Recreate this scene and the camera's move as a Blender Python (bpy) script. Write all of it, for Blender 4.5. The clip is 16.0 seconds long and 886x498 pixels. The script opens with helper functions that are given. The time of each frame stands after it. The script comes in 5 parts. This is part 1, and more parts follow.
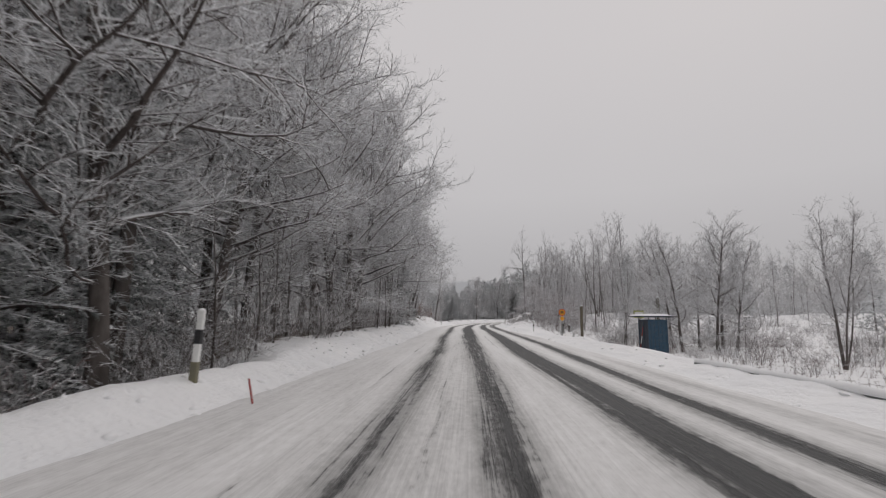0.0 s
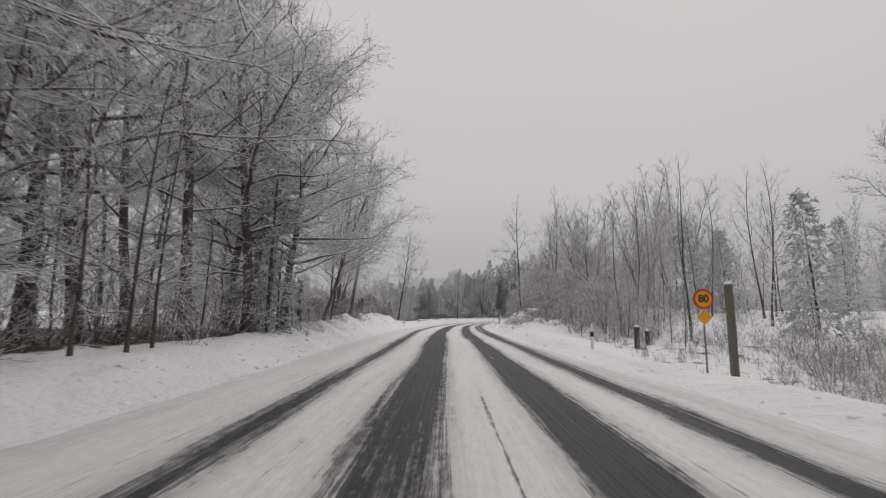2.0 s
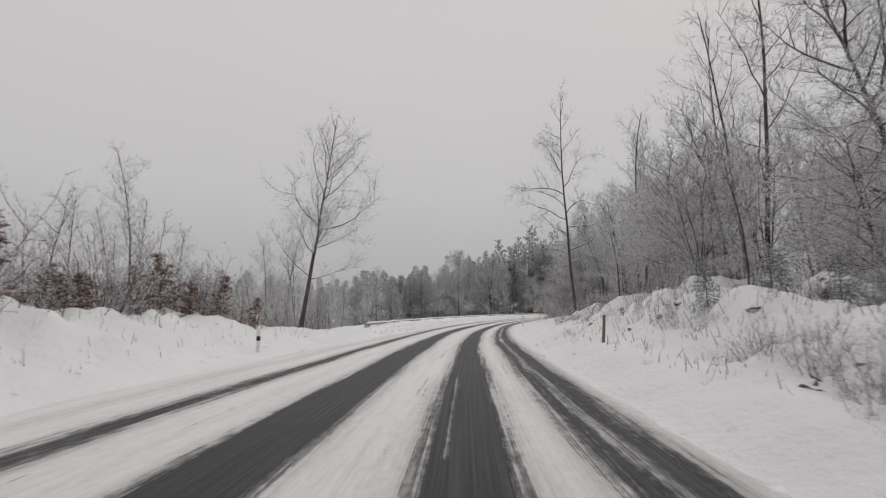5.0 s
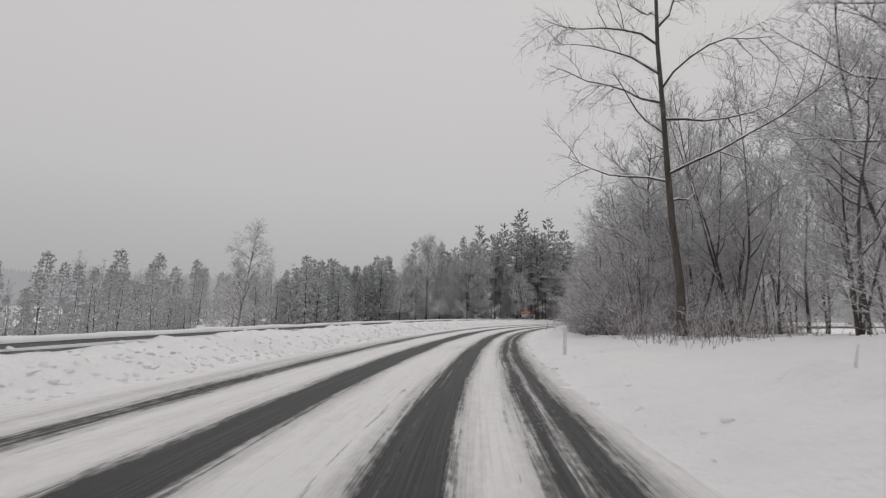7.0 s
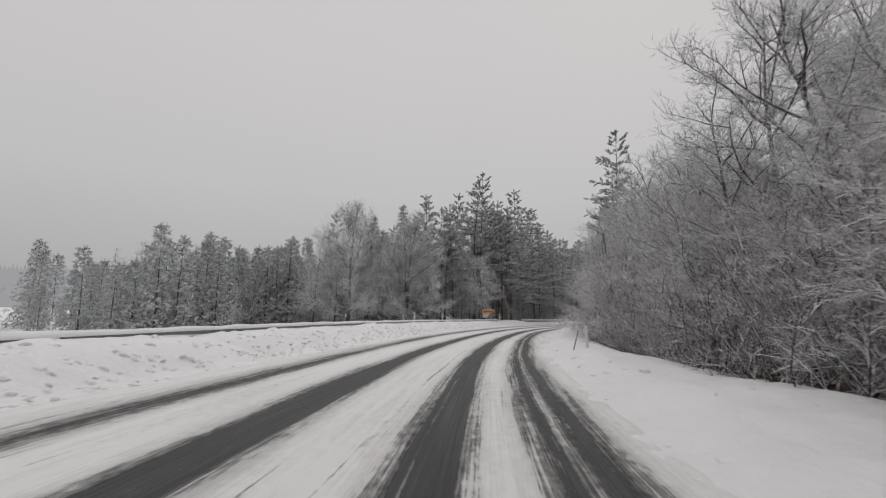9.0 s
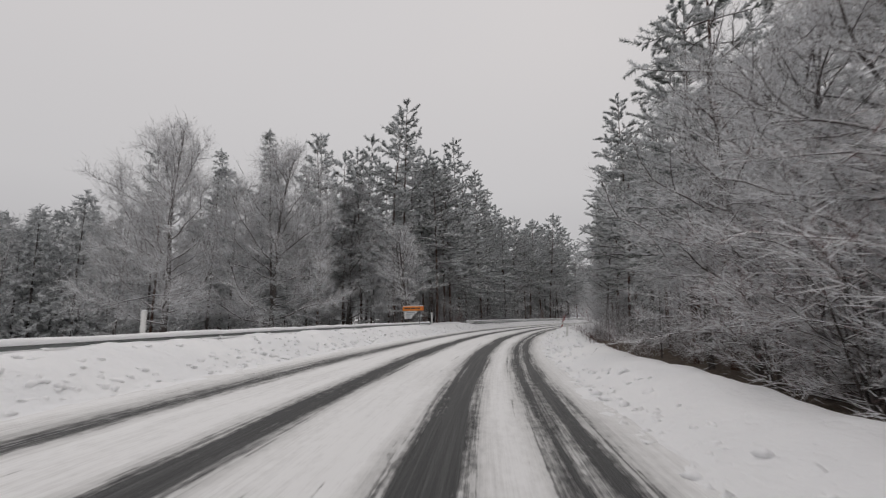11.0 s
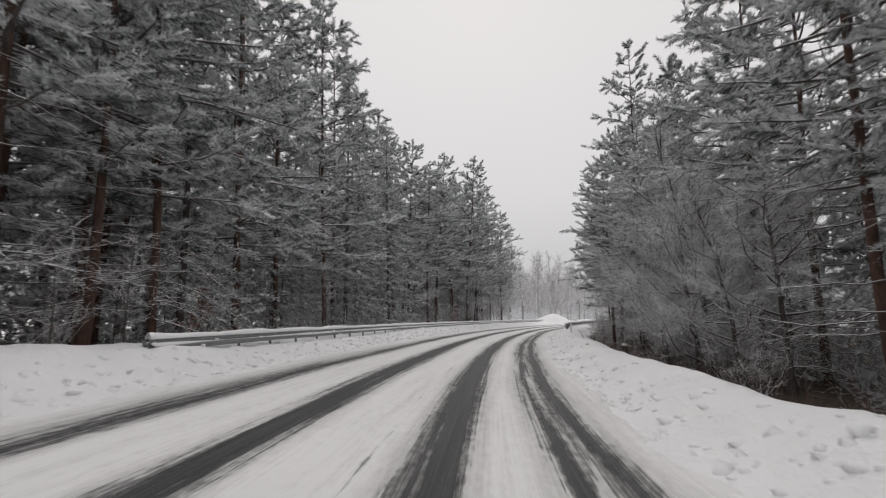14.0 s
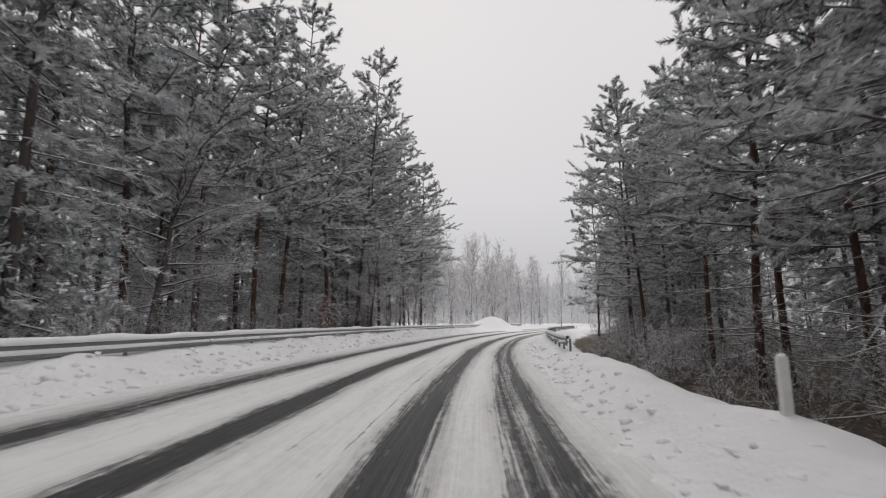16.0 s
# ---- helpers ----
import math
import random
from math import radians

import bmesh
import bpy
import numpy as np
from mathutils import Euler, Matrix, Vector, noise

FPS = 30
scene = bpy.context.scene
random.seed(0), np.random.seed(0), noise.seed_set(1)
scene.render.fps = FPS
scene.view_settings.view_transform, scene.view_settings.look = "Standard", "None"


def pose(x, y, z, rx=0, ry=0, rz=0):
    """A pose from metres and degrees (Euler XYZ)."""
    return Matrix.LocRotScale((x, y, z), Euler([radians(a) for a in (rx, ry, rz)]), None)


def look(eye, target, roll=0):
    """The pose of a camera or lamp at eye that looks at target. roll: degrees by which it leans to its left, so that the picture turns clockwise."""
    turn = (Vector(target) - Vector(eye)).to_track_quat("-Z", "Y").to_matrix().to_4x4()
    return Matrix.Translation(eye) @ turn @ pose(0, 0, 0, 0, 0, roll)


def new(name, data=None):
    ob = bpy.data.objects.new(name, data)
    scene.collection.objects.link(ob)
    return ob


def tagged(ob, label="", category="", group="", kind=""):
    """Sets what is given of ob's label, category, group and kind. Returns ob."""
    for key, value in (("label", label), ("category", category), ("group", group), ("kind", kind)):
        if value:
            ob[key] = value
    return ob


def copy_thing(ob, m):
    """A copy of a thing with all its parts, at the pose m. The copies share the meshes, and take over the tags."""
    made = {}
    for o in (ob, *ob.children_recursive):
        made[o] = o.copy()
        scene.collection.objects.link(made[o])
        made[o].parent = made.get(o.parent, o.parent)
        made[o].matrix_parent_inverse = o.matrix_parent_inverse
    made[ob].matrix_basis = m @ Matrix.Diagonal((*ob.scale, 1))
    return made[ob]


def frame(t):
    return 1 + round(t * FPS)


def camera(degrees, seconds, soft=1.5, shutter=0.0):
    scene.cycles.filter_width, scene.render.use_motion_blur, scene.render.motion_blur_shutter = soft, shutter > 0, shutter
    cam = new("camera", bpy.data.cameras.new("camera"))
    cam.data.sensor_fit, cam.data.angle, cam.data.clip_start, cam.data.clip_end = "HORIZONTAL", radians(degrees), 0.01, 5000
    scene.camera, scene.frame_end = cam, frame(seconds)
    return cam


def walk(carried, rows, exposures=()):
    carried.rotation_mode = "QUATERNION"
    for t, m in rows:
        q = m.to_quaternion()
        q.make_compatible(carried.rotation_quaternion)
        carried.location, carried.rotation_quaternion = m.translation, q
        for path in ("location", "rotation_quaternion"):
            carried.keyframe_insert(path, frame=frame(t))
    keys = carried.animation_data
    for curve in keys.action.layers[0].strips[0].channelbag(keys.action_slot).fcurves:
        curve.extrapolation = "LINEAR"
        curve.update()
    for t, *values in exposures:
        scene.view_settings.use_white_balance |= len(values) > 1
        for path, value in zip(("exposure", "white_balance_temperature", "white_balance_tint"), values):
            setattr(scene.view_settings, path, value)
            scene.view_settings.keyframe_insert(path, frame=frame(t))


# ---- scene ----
cam = camera(86.1, 16.0, 1.2, 0.12)
PATH = [
    (0, (0.000, 0.000, 1.498), (-0.000, 1.979, 1.786), 0.4),
    (0.5, (0.535, 7.567, 1.502), (0.550, 9.546, 1.791), 0.4),
    (1, (1.022, 15.172, 1.501), (1.058, 17.151, 1.788), 0.5),
    (1.5, (1.674, 22.755, 1.504), (1.734, 24.735, 1.785), 0.6),
    (2, (2.392, 30.293, 1.502), (2.469, 32.271, 1.784), 0.3),
    (2.5, (3.192, 37.784, 1.499), (3.272, 39.761, 1.787), -0.5),
    (3, (3.879, 45.248, 1.491), (3.948, 47.225, 1.785), -1.1),
    (3.5, (4.536, 52.725, 1.499), (4.595, 54.702, 1.791), -0.9),
    (4, (5.044, 60.182, 1.494), (5.099, 62.160, 1.782), -1.1),
    (4.5, (5.664, 67.611, 1.502), (5.720, 69.590, 1.787), -1.3),
    (5, (6.392, 74.994, 1.496), (6.458, 76.975, 1.768), -1.1),
    (5.2, (6.682, 77.955, 1.501), (6.754, 79.936, 1.767), -1.0),
    (6, (7.895, 89.828, 1.500), (7.998, 91.804, 1.790), -0.1),
    (6.5, (8.766, 97.258, 1.500), (8.896, 99.233, 1.790), 0.1),
    (7.3, (10.413, 109.148, 1.503), (10.600, 111.120, 1.781), 0.8),
    (7.5, (10.884, 112.122, 1.504), (11.087, 114.092, 1.783), 0.6),
    (8, (12.144, 119.550, 1.498), (12.391, 121.515, 1.776), 0.8),
    (8.5, (13.638, 126.952, 1.500), (13.942, 128.908, 1.782), 0.4),
    (9, (15.387, 134.307, 1.499), (15.758, 136.252, 1.783), 0.6),
    (9.2, (16.152, 137.235, 1.499), (16.551, 139.174, 1.783), 0.5),
    (10, (19.653, 148.832, 1.500), (20.159, 150.745, 1.790), 0.1),
    (10.5, (22.142, 155.971, 1.500), (22.711, 157.867, 1.790), -0.1),
    (11.3, (26.601, 167.182, 1.501), (27.265, 169.046, 1.792), -0.9),
    (11.5, (27.781, 169.939, 1.503), (28.468, 171.795, 1.795), -0.8),
    (12, (30.899, 176.718, 1.510), (31.649, 178.550, 1.799), -0.7),
    (12.5, (34.293, 183.330, 1.502), (35.106, 185.134, 1.792), -1.2),
    (13, (37.957, 189.786, 1.489), (38.836, 191.559, 1.778), -1.0),
    (13.5, (41.805, 196.212, 1.502), (42.745, 197.953, 1.793), -1.2),
    (14, (45.853, 202.499, 1.500), (46.853, 204.207, 1.793), -0.7),
    (14.5, (50.154, 208.558, 1.502), (51.218, 210.225, 1.796), -0.6),
    (15, (54.712, 214.363, 1.494), (55.842, 215.987, 1.790), -0.8),
    (15.5, (59.413, 220.075, 1.501), (60.604, 221.653, 1.803), -0.5),
    (16, (64.316, 225.623, 1.502), (65.564, 227.155, 1.807), -0.2),
]
walk(cam, [(t, look(eye, target, roll)) for t, eye, target, roll in PATH], [(0, 0.0, 6500, 12), (5.2, 0.0, 6500, 10.5), (9.2, 0.0, 6480, 10), (11.3, 0.08, 6480, 11), (12.5, 0.20, 6490, 11), (14.0, 0.38, 6480, 10.5), (16, 0.37, 6460, 11)])

# ---- sky and light: an even overcast, brighter overhead than at the misty horizon ----
SKY = 0.72
world = bpy.data.worlds.new("overcast_sky")
scene.world = world
world.use_nodes = True
wn, wl = world.node_tree.nodes, world.node_tree.links
wn.clear()
w_out = wn.new("ShaderNodeOutputWorld")
w_bg = wn.new("ShaderNodeBackground")
w_sky = wn.new("ShaderNodeTexSky")
w_sky.sky_type = "NISHITA"
w_sky.sun_disc = False
w_sky.sun_elevation, w_sky.sun_rotation = radians(38), radians(35)
w_co = wn.new("ShaderNodeTexCoord")
w_sep = wn.new("ShaderNodeSeparateXYZ")
w_ramp = wn.new("ShaderNodeValToRGB")
w_ramp.color_ramp.elements[0].position = 0.0
w_ramp.color_ramp.elements[0].color = (0.505, 0.495, 0.505, 1)
w_ramp.color_ramp.elements[1].position = 1.0
w_ramp.color_ramp.elements[1].color = (0.90, 0.872, 0.865, 1)
for at, c in ((0.08, (0.605, 0.594, 0.603)), (0.25, (0.75, 0.735, 0.737)), (0.5, (0.825, 0.80, 0.797))):
    w_ramp.color_ramp.elements.new(at).color = (*c, 1)
w_noise = wn.new("ShaderNodeTexNoise")
w_noise.inputs["Scale"].default_value = 1.6
w_noise.inputs["Detail"].default_value = 4
w_cloud = wn.new("ShaderNodeMix")
w_cloud.data_type, w_cloud.blend_type = "RGBA", "OVERLAY"
w_cloud.inputs["Factor"].default_value = 0.12
w_mix = wn.new("ShaderNodeMix")
w_mix.data_type = "RGBA"
w_mix.inputs["Factor"].default_value = 0.97
w_dim = wn.new("ShaderNodeMix")
w_dim.data_type, w_dim.blend_type = "RGBA", "MULTIPLY"
w_dim.inputs["Factor"].default_value = 1.0
w_dim.inputs["B"].default_value = (0.08, 0.08, 0.08, 1)
wl.new(w_co.outputs["Generated"], w_sep.inputs[0])
wl.new(w_co.outputs["Generated"], w_noise.inputs["Vector"])
wl.new(w_sep.outputs["Z"], w_ramp.inputs["Fac"])
wl.new(w_ramp.outputs["Color"], w_cloud.inputs["A"])
wl.new(w_noise.outputs["Fac"], w_cloud.inputs["B"])
wl.new(w_sky.outputs["Color"], w_dim.inputs["A"])
wl.new(w_dim.outputs["Result"], w_mix.inputs["A"])
wl.new(w_cloud.outputs["Result"], w_mix.inputs["B"])
wl.new(w_mix.outputs["Result"], w_bg.inputs["Color"])
w_bg.inputs["Strength"].default_value = SKY
wl.new(w_bg.outputs["Background"], w_out.inputs["Surface"])
sun = new("sun", bpy.data.lights.new("sun", "SUN"))
sun.data.energy, sun.data.angle, sun.data.color = 0.5, radians(60), (1.0, 0.97, 0.93)
sun.matrix_world = look((0, 0, 60), (-30, -40, 0))


# ---- materials ----
def material(name, rough=0.8, metal=0.0, spec=0.3):
    m = bpy.data.materials.new(name)
    m.use_nodes = True
    n = m.node_tree.nodes
    b = n["Principled BSDF"]
    b.inputs["Roughness"].default_value = rough
    b.inputs["Metallic"].default_value = metal
    b.inputs["Specular IOR Level"].default_value = spec
    return m, n, m.node_tree.links, b


def noise_node(n, l, scale, detail=4.0, rough=0.6, vector=None, stretch=None):
    t = n.new("ShaderNodeTexNoise")
    t.inputs["Scale"].default_value = scale
    t.inputs["Detail"].default_value = detail
    t.inputs["Roughness"].default_value = rough
    if vector is not None:
        if stretch:
            mp = n.new("ShaderNodeMapping")
            mp.inputs["Scale"].default_value = stretch
            l.new(vector, mp.inputs["Vector"])
            vector = mp.outputs["Vector"]
        l.new(vector, t.inputs["Vector"])
    return t


def ramp(n, l, fac, stops):
    r = n.new("ShaderNodeValToRGB")
    r.color_ramp.elements[0].position, r.color_ramp.elements[0].color = stops[0][0], (*stops[0][1], 1)
    r.color_ramp.elements[1].position, r.color_ramp.elements[1].color = stops[-1][0], (*stops[-1][1], 1)
    for at, c in stops[1:-1]:
        r.color_ramp.elements.new(at).color = (*c, 1)
    l.new(fac, r.inputs["Fac"])
    return r.outputs["Color"]


def maths(n, l, op, a, b, clamp=False):
    m = n.new("ShaderNodeMath")
    m.operation, m.use_clamp = op, clamp
    for k, v in enumerate((a, b)):
        if isinstance(v, (int, float)):
            m.inputs[k].default_value = v
        elif v is not None:
            l.new(v, m.inputs[k])
    return m.outputs[0]


def blend(n, l, fac, a, b):
    m = n.new("ShaderNodeMix")
    m.data_type = "RGBA"
    for key, v in (("Factor", fac), ("A", a), ("B", b)):
        if isinstance(v, (int, float)):
            m.inputs[key].default_value = v
        elif isinstance(v, tuple):
            m.inputs[key].default_value = (*v, 1)
        else:
            l.new(v, m.inputs[key])
    return m.outputs["Result"]


def bump(n, l, b, height, strength=0.4, distance=0.02, after=None):
    k = n.new("ShaderNodeBump")
    k.inputs["Strength"].default_value, k.inputs["Distance"].default_value = strength, distance
    l.new(height, k.inputs["Height"])
    if after is not None:
        l.new(after, k.inputs["Normal"])
    l.new(k.outputs["Normal"], b.inputs["Normal"])
    return k.outputs["Normal"]


SNOW_A, SNOW_B = (0.89, 0.896, 0.908), (0.95, 0.95, 0.953)


def snow_material():
    m, n, l, b = material("snow", 0.75, 0, 0.2)
    co = n.new("ShaderNodeTexCoord").outputs["Object"]
    big = noise_node(n, l, 0.35, 5, 0.6, co)
    fine = noise_node(n, l, 9, 6, 0.7, co)
    l.new(blend(n, l, ramp(n, l, big.outputs["Fac"], ((0.35, (0, 0, 0)), (0.65, (1, 1, 1)))), SNOW_A, SNOW_B), b.inputs["Base Color"])
    mid = noise_node(n, l, 1.3, 4, 0.55, co)
    first = bump(n, l, b, mid.outputs["Fac"], 0.5, 0.12)
    bump(n, l, b, fine.outputs["Fac"], 0.45, 0.03, first)
    return m


def ground_material():
    """Snow cover with dead grass and leaf litter showing where it is thin under the trees."""
    m, n, l, b = material("snow_cover", 0.8, 0, 0.2)
    co = n.new("ShaderNodeTexCoord").outputs["Object"]
    big = noise_node(n, l, 0.3, 5, 0.6, co)
    snow = blend(n, l, ramp(n, l, big.outputs["Fac"], ((0.35, (0, 0, 0)), (0.65, (1, 1, 1)))), SNOW_A, SNOW_B)
    thin = n.new("ShaderNodeAttribute")
    thin.attribute_name = "litter"
    patch = noise_node(n, l, 1.4, 8, 0.72, co)
    fac = maths(n, l, "MULTIPLY", thin.outputs["Fac"], 1.0)
    fac = maths(n, l, "ADD", fac, maths(n, l, "MULTIPLY", maths(n, l, "SUBTRACT", patch.outputs["Fac"], 0.5), 2.2))
    fac = ramp(n, l, fac, ((0.42, (0, 0, 0)), (0.62, (1, 1, 1))))
    tone = noise_node(n, l, 6, 6, 0.7, co)
    litter = ramp(n, l, tone.outputs["Fac"], ((0.3, (0.05, 0.04, 0.033)), (0.55, (0.12, 0.095, 0.075)), (0.75, (0.24, 0.2, 0.16))))
    l.new(blend(n, l, fac, snow, litter), b.inputs["Base Color"])
    mid = noise_node(n, l, 1.1, 5, 0.6, co)
    first = bump(n, l, b, mid.outputs["Fac"], 0.8, 0.22)
    fine = noise_node(n, l, 8, 6, 0.7, co)
    bump(n, l, b, fine.outputs["Fac"], 0.7, 0.06, first)
    return m


def road_material():
    """Packed snow and wet asphalt, the asphalt bared where wheels have run."""
    m, n, l, b = material("snowy_asphalt", 0.7, 0, 0.22)
    uv = n.new("ShaderNodeUVMap").outputs["UV"]
    wear = n.new("ShaderNodeAttribute")
    wear.attribute_name = "wear"
    dirt = n.new("ShaderNodeAttribute")
    dirt.attribute_name = "slush"
    streak = noise_node(n, l, 1.0, 6, 0.65, uv, (7.0, 0.30, 1))
    hair = noise_node(n, l, 1.0, 3, 0.6, uv, (26.0, 0.22, 1))
    crumb = noise_node(n, l, 1.0, 8, 0.78, uv, (8.0, 3.2, 1))
    broad = noise_node(n, l, 1.0, 4, 0.6, uv, (1.2, 0.12, 1))
    f = wear.outputs["Fac"]
    for layer, amount in ((streak, 1.05), (hair, 0.75), (crumb, 1.0), (broad, 0.35)):
        f = maths(n, l, "ADD", f, maths(n, l, "MULTIPLY", maths(n, l, "SUBTRACT", layer.outputs["Fac"], 0.5), amount))
    bare = ramp(n, l, f, ((0.36, (0, 0, 0)), (0.50, (0.38, 0.38, 0.38)), (0.74, (1, 1, 1))))
    # packed snow, greyed by slush beside the tracks
    g = maths(n, l, "ADD", dirt.outputs["Fac"], maths(n, l, "MULTIPLY", maths(n, l, "SUBTRACT", streak.outputs["Fac"], 0.5), 0.5))
    g = maths(n, l, "ADD", g, maths(n, l, "MULTIPLY", maths(n, l, "SUBTRACT", crumb.outputs["Fac"], 0.5), 0.9))
    g = maths(n, l, "ADD", g, maths(n, l, "MULTIPLY", maths(n, l, "SUBTRACT", hair.outputs["Fac"], 0.5), 0.55))
    g = maths(n, l, "ADD", g, maths(n, l, "MULTIPLY", maths(n, l, "SUBTRACT", broad.outputs["Fac"], 0.5), 0.7))
    packed = ramp(n, l, g, ((0.0, (0.86, 0.858, 0.855)), (0.30, (0.72, 0.715, 0.708)), (0.7, (0.46, 0.458, 0.452)), (1.0, (0.27, 0.268, 0.266))))
    grit = noise_node(n, l, 60, 3, 0.6, uv)
    wet = maths(n, l, "ADD", maths(n, l, "MULTIPLY", grit.outputs["Fac"], 0.45), maths(n, l, "MULTIPLY", hair.outputs["Fac"], 0.55))
    tar = ramp(n, l, wet, ((0.32, (0.026, 0.027, 0.0275)), (0.5, (0.050, 0.051, 0.052)), (0.66, (0.115, 0.115, 0.115))))
    l.new(blend(n, l, bare, packed, tar), b.inputs["Base Color"])
    rr = n.new("ShaderNodeMapRange")
    l.new(bare, rr.inputs["Value"])
    rr.inputs["To Min"].default_value, rr.inputs["To Max"].default_value = 0.85, 0.58
    l.new(rr.outputs["Result"], b.inputs["Roughness"])
    high = maths(n, l, "SUBTRACT", maths(n, l, "MULTIPLY", crumb.outputs["Fac"], 0.5), bare)
    bump(n, l, b, high, 0.9, 0.045)
    return m


def bark_material(name, dark, pale, snow=0.35, band=0.0):
    """Bark, with snow lying on whatever faces up and blown on to one side."""
    m, n, l, b = material(name, 0.9, 0, 0.15)
    co = n.new("ShaderNodeTexCoord").outputs["Object"]
    tone = noise_node(n, l, 5, 6, 0.7, co, (1, 1, 0.25))
    info = n.new("ShaderNodeObjectInfo")
    base = ramp(n, l, tone.outputs["Fac"], ((0.3, dark), (0.7, pale)))
    geo = n.new("ShaderNodeNewGeometry")
    sep = n.new("ShaderNodeSeparateXYZ")
    l.new(geo.outputs["Normal"], sep.inputs[0])
    ragged = noise_node(n, l, 3.5, 4, 0.7, co)
    up = maths(n, l, "ADD", sep.outputs["Z"], maths(n, l, "MULTIPLY", maths(n, l, "SUBTRACT", ragged.outputs["Fac"], 0.5), 0.9))
    vary = maths(n, l, "MULTIPLY", maths(n, l, "SUBTRACT", info.outputs["Random"], 0.5), 0.2)
    lie = ramp(n, l, maths(n, l, "ADD", up, vary), ((snow, (0, 0, 0)), (snow + 0.22, (1, 1, 1))))
    l.new(blend(n, l, lie, base, (0.86, 0.865, 0.88)), b.inputs["Base Color"])
    bump(n, l, b, tone.outputs["Fac"], 0.7, 0.03)
    return m


def needle_material(name, dark, pale):
    """Needle sprays: green-grey, with the snow that each spray carries."""
    m, n, l, b = material(name, 0.8, 0, 0.15)
    lie = n.new("ShaderNodeAttribute")
    lie.attribute_name = "snow"
    geo = n.new("ShaderNodeNewGeometry")
    base = ramp(n, l, geo.outputs["Random Per Island"], ((0.0, dark), (1.0, pale)))
    l.new(blend(n, l, lie.outputs["Fac"], base, (0.84, 0.85, 0.865)), b.inputs["Base Color"])
    return m


def plain(name, colour, rough=0.6, metal=0.0, dirt=0.25, scale=6.0):
    """Paint, plastic or sheet metal, with faint dirt and wear."""
    m, n, l, b = material(name, rough, metal, 0.4)
    co = n.new("ShaderNodeTexCoord").outputs["Object"]
    spot = noise_node(n, l, scale, 6, 0.7, co)
    worn = tuple(c * (1 - dirt) + 0.12 * dirt for c in colour)
    l.new(ramp(n, l, spot.outputs["Fac"], ((0.35, worn), (0.6, colour))), b.inputs["Base Color"])
    bump(n, l, b, spot.outputs["Fac"], 0.15, 0.01)
    return m


M_SNOW = snow_material()
M_GROUND = ground_material()
M_ROAD = road_material()
M_BARK = bark_material("bark_dark", (0.055, 0.047, 0.043), (0.16, 0.142, 0.132), 0.3)
M_TWIG = bark_material("twigs_grey_brown", (0.055, 0.046, 0.043), (0.15, 0.128, 0.12), 0.12)
M_RED = bark_material("twigs_red_brown", (0.075, 0.042, 0.038), (0.17, 0.105, 0.098), 0.38)
# far trees only: frost plus haze, both put into the pale bark colour
M_FROST_HAZE_BARK = bark_material("frosted_twigs", (0.075, 0.066, 0.063), (0.19, 0.172, 0.165), -0.1)
M_BIRCH = bark_material("bark_birch", (0.10, 0.095, 0.09), (0.42, 0.41, 0.40), 0.4)
M_PINE = bark_material("bark_pine", (0.040, 0.029, 0.026), (0.145, 0.085, 0.064), 0.5)
M_NEEDLE = needle_material("needles_pine", (0.030, 0.044, 0.034), (0.075, 0.098, 0.076))
M_SPRUCE = needle_material("needles_spruce", (0.016, 0.028, 0.022), (0.045, 0.064, 0.050))
M_FINE = needle_material("fine_twigs", (0.060, 0.045, 0.041), (0.17, 0.135, 0.124))
M_FINE_RED = needle_material("fine_red_twigs", (0.095, 0.048, 0.044), (0.22, 0.125, 0.115))
M_LEAF = needle_material("leaves_withered", (0.14, 0.066, 0.046), (0.27, 0.145, 0.10))
M_STEEL = plain("galvanised_steel", (0.22, 0.235, 0.23), 0.5, 0.35, 0.5)
M_BLUE = plain("blue_panel", (0.018, 0.065, 0.115), 0.5, 0.0, 0.35)
M_DARK = plain("dark_blue_panel", (0.012, 0.025, 0.045), 0.6, 0.0, 0.3)
M_WHITE = plain("white_plastic", (0.78, 0.78, 0.76), 0.5, 0.0, 0.15)
M_BLACK = plain("black_paint", (0.02, 0.02, 0.022), 0.55)
M_RED_PAINT = plain("red_sheeting", (0.55, 0.045, 0.02), 0.45, 0.0, 0.1)
M_STAKE_RED = plain("faded_red_paint", (0.34, 0.05, 0.04), 0.6, 0.0, 0.3)
M_YELLOW = plain("yellow_sheeting", (0.82, 0.36, 0.02), 0.45, 0.0, 0.08)
M_ORANGE = plain("orange_sheeting", (0.78, 0.24, 0.02), 0.45, 0.0, 0.12)
M_WOOD = plain("weathered_wood", (0.17, 0.145, 0.10), 0.85, 0.0, 0.6, 14)
M_OLIVE = plain("olive_sleeve", (0.20, 0.185, 0.12), 0.75, 0.0, 0.4)
M_MOSS = plain("mossy_yellow", (0.34, 0.36, 0.06), 0.6, 0.0, 0.35)
M_MOSSY = bark_material("bark_mossy", (0.05, 0.045, 0.03), (0.16, 0.15, 0.07), 0.45)
M_ROCK = bark_material("rock", (0.07, 0.066, 0.062), (0.2, 0.19, 0.18), 0.1)


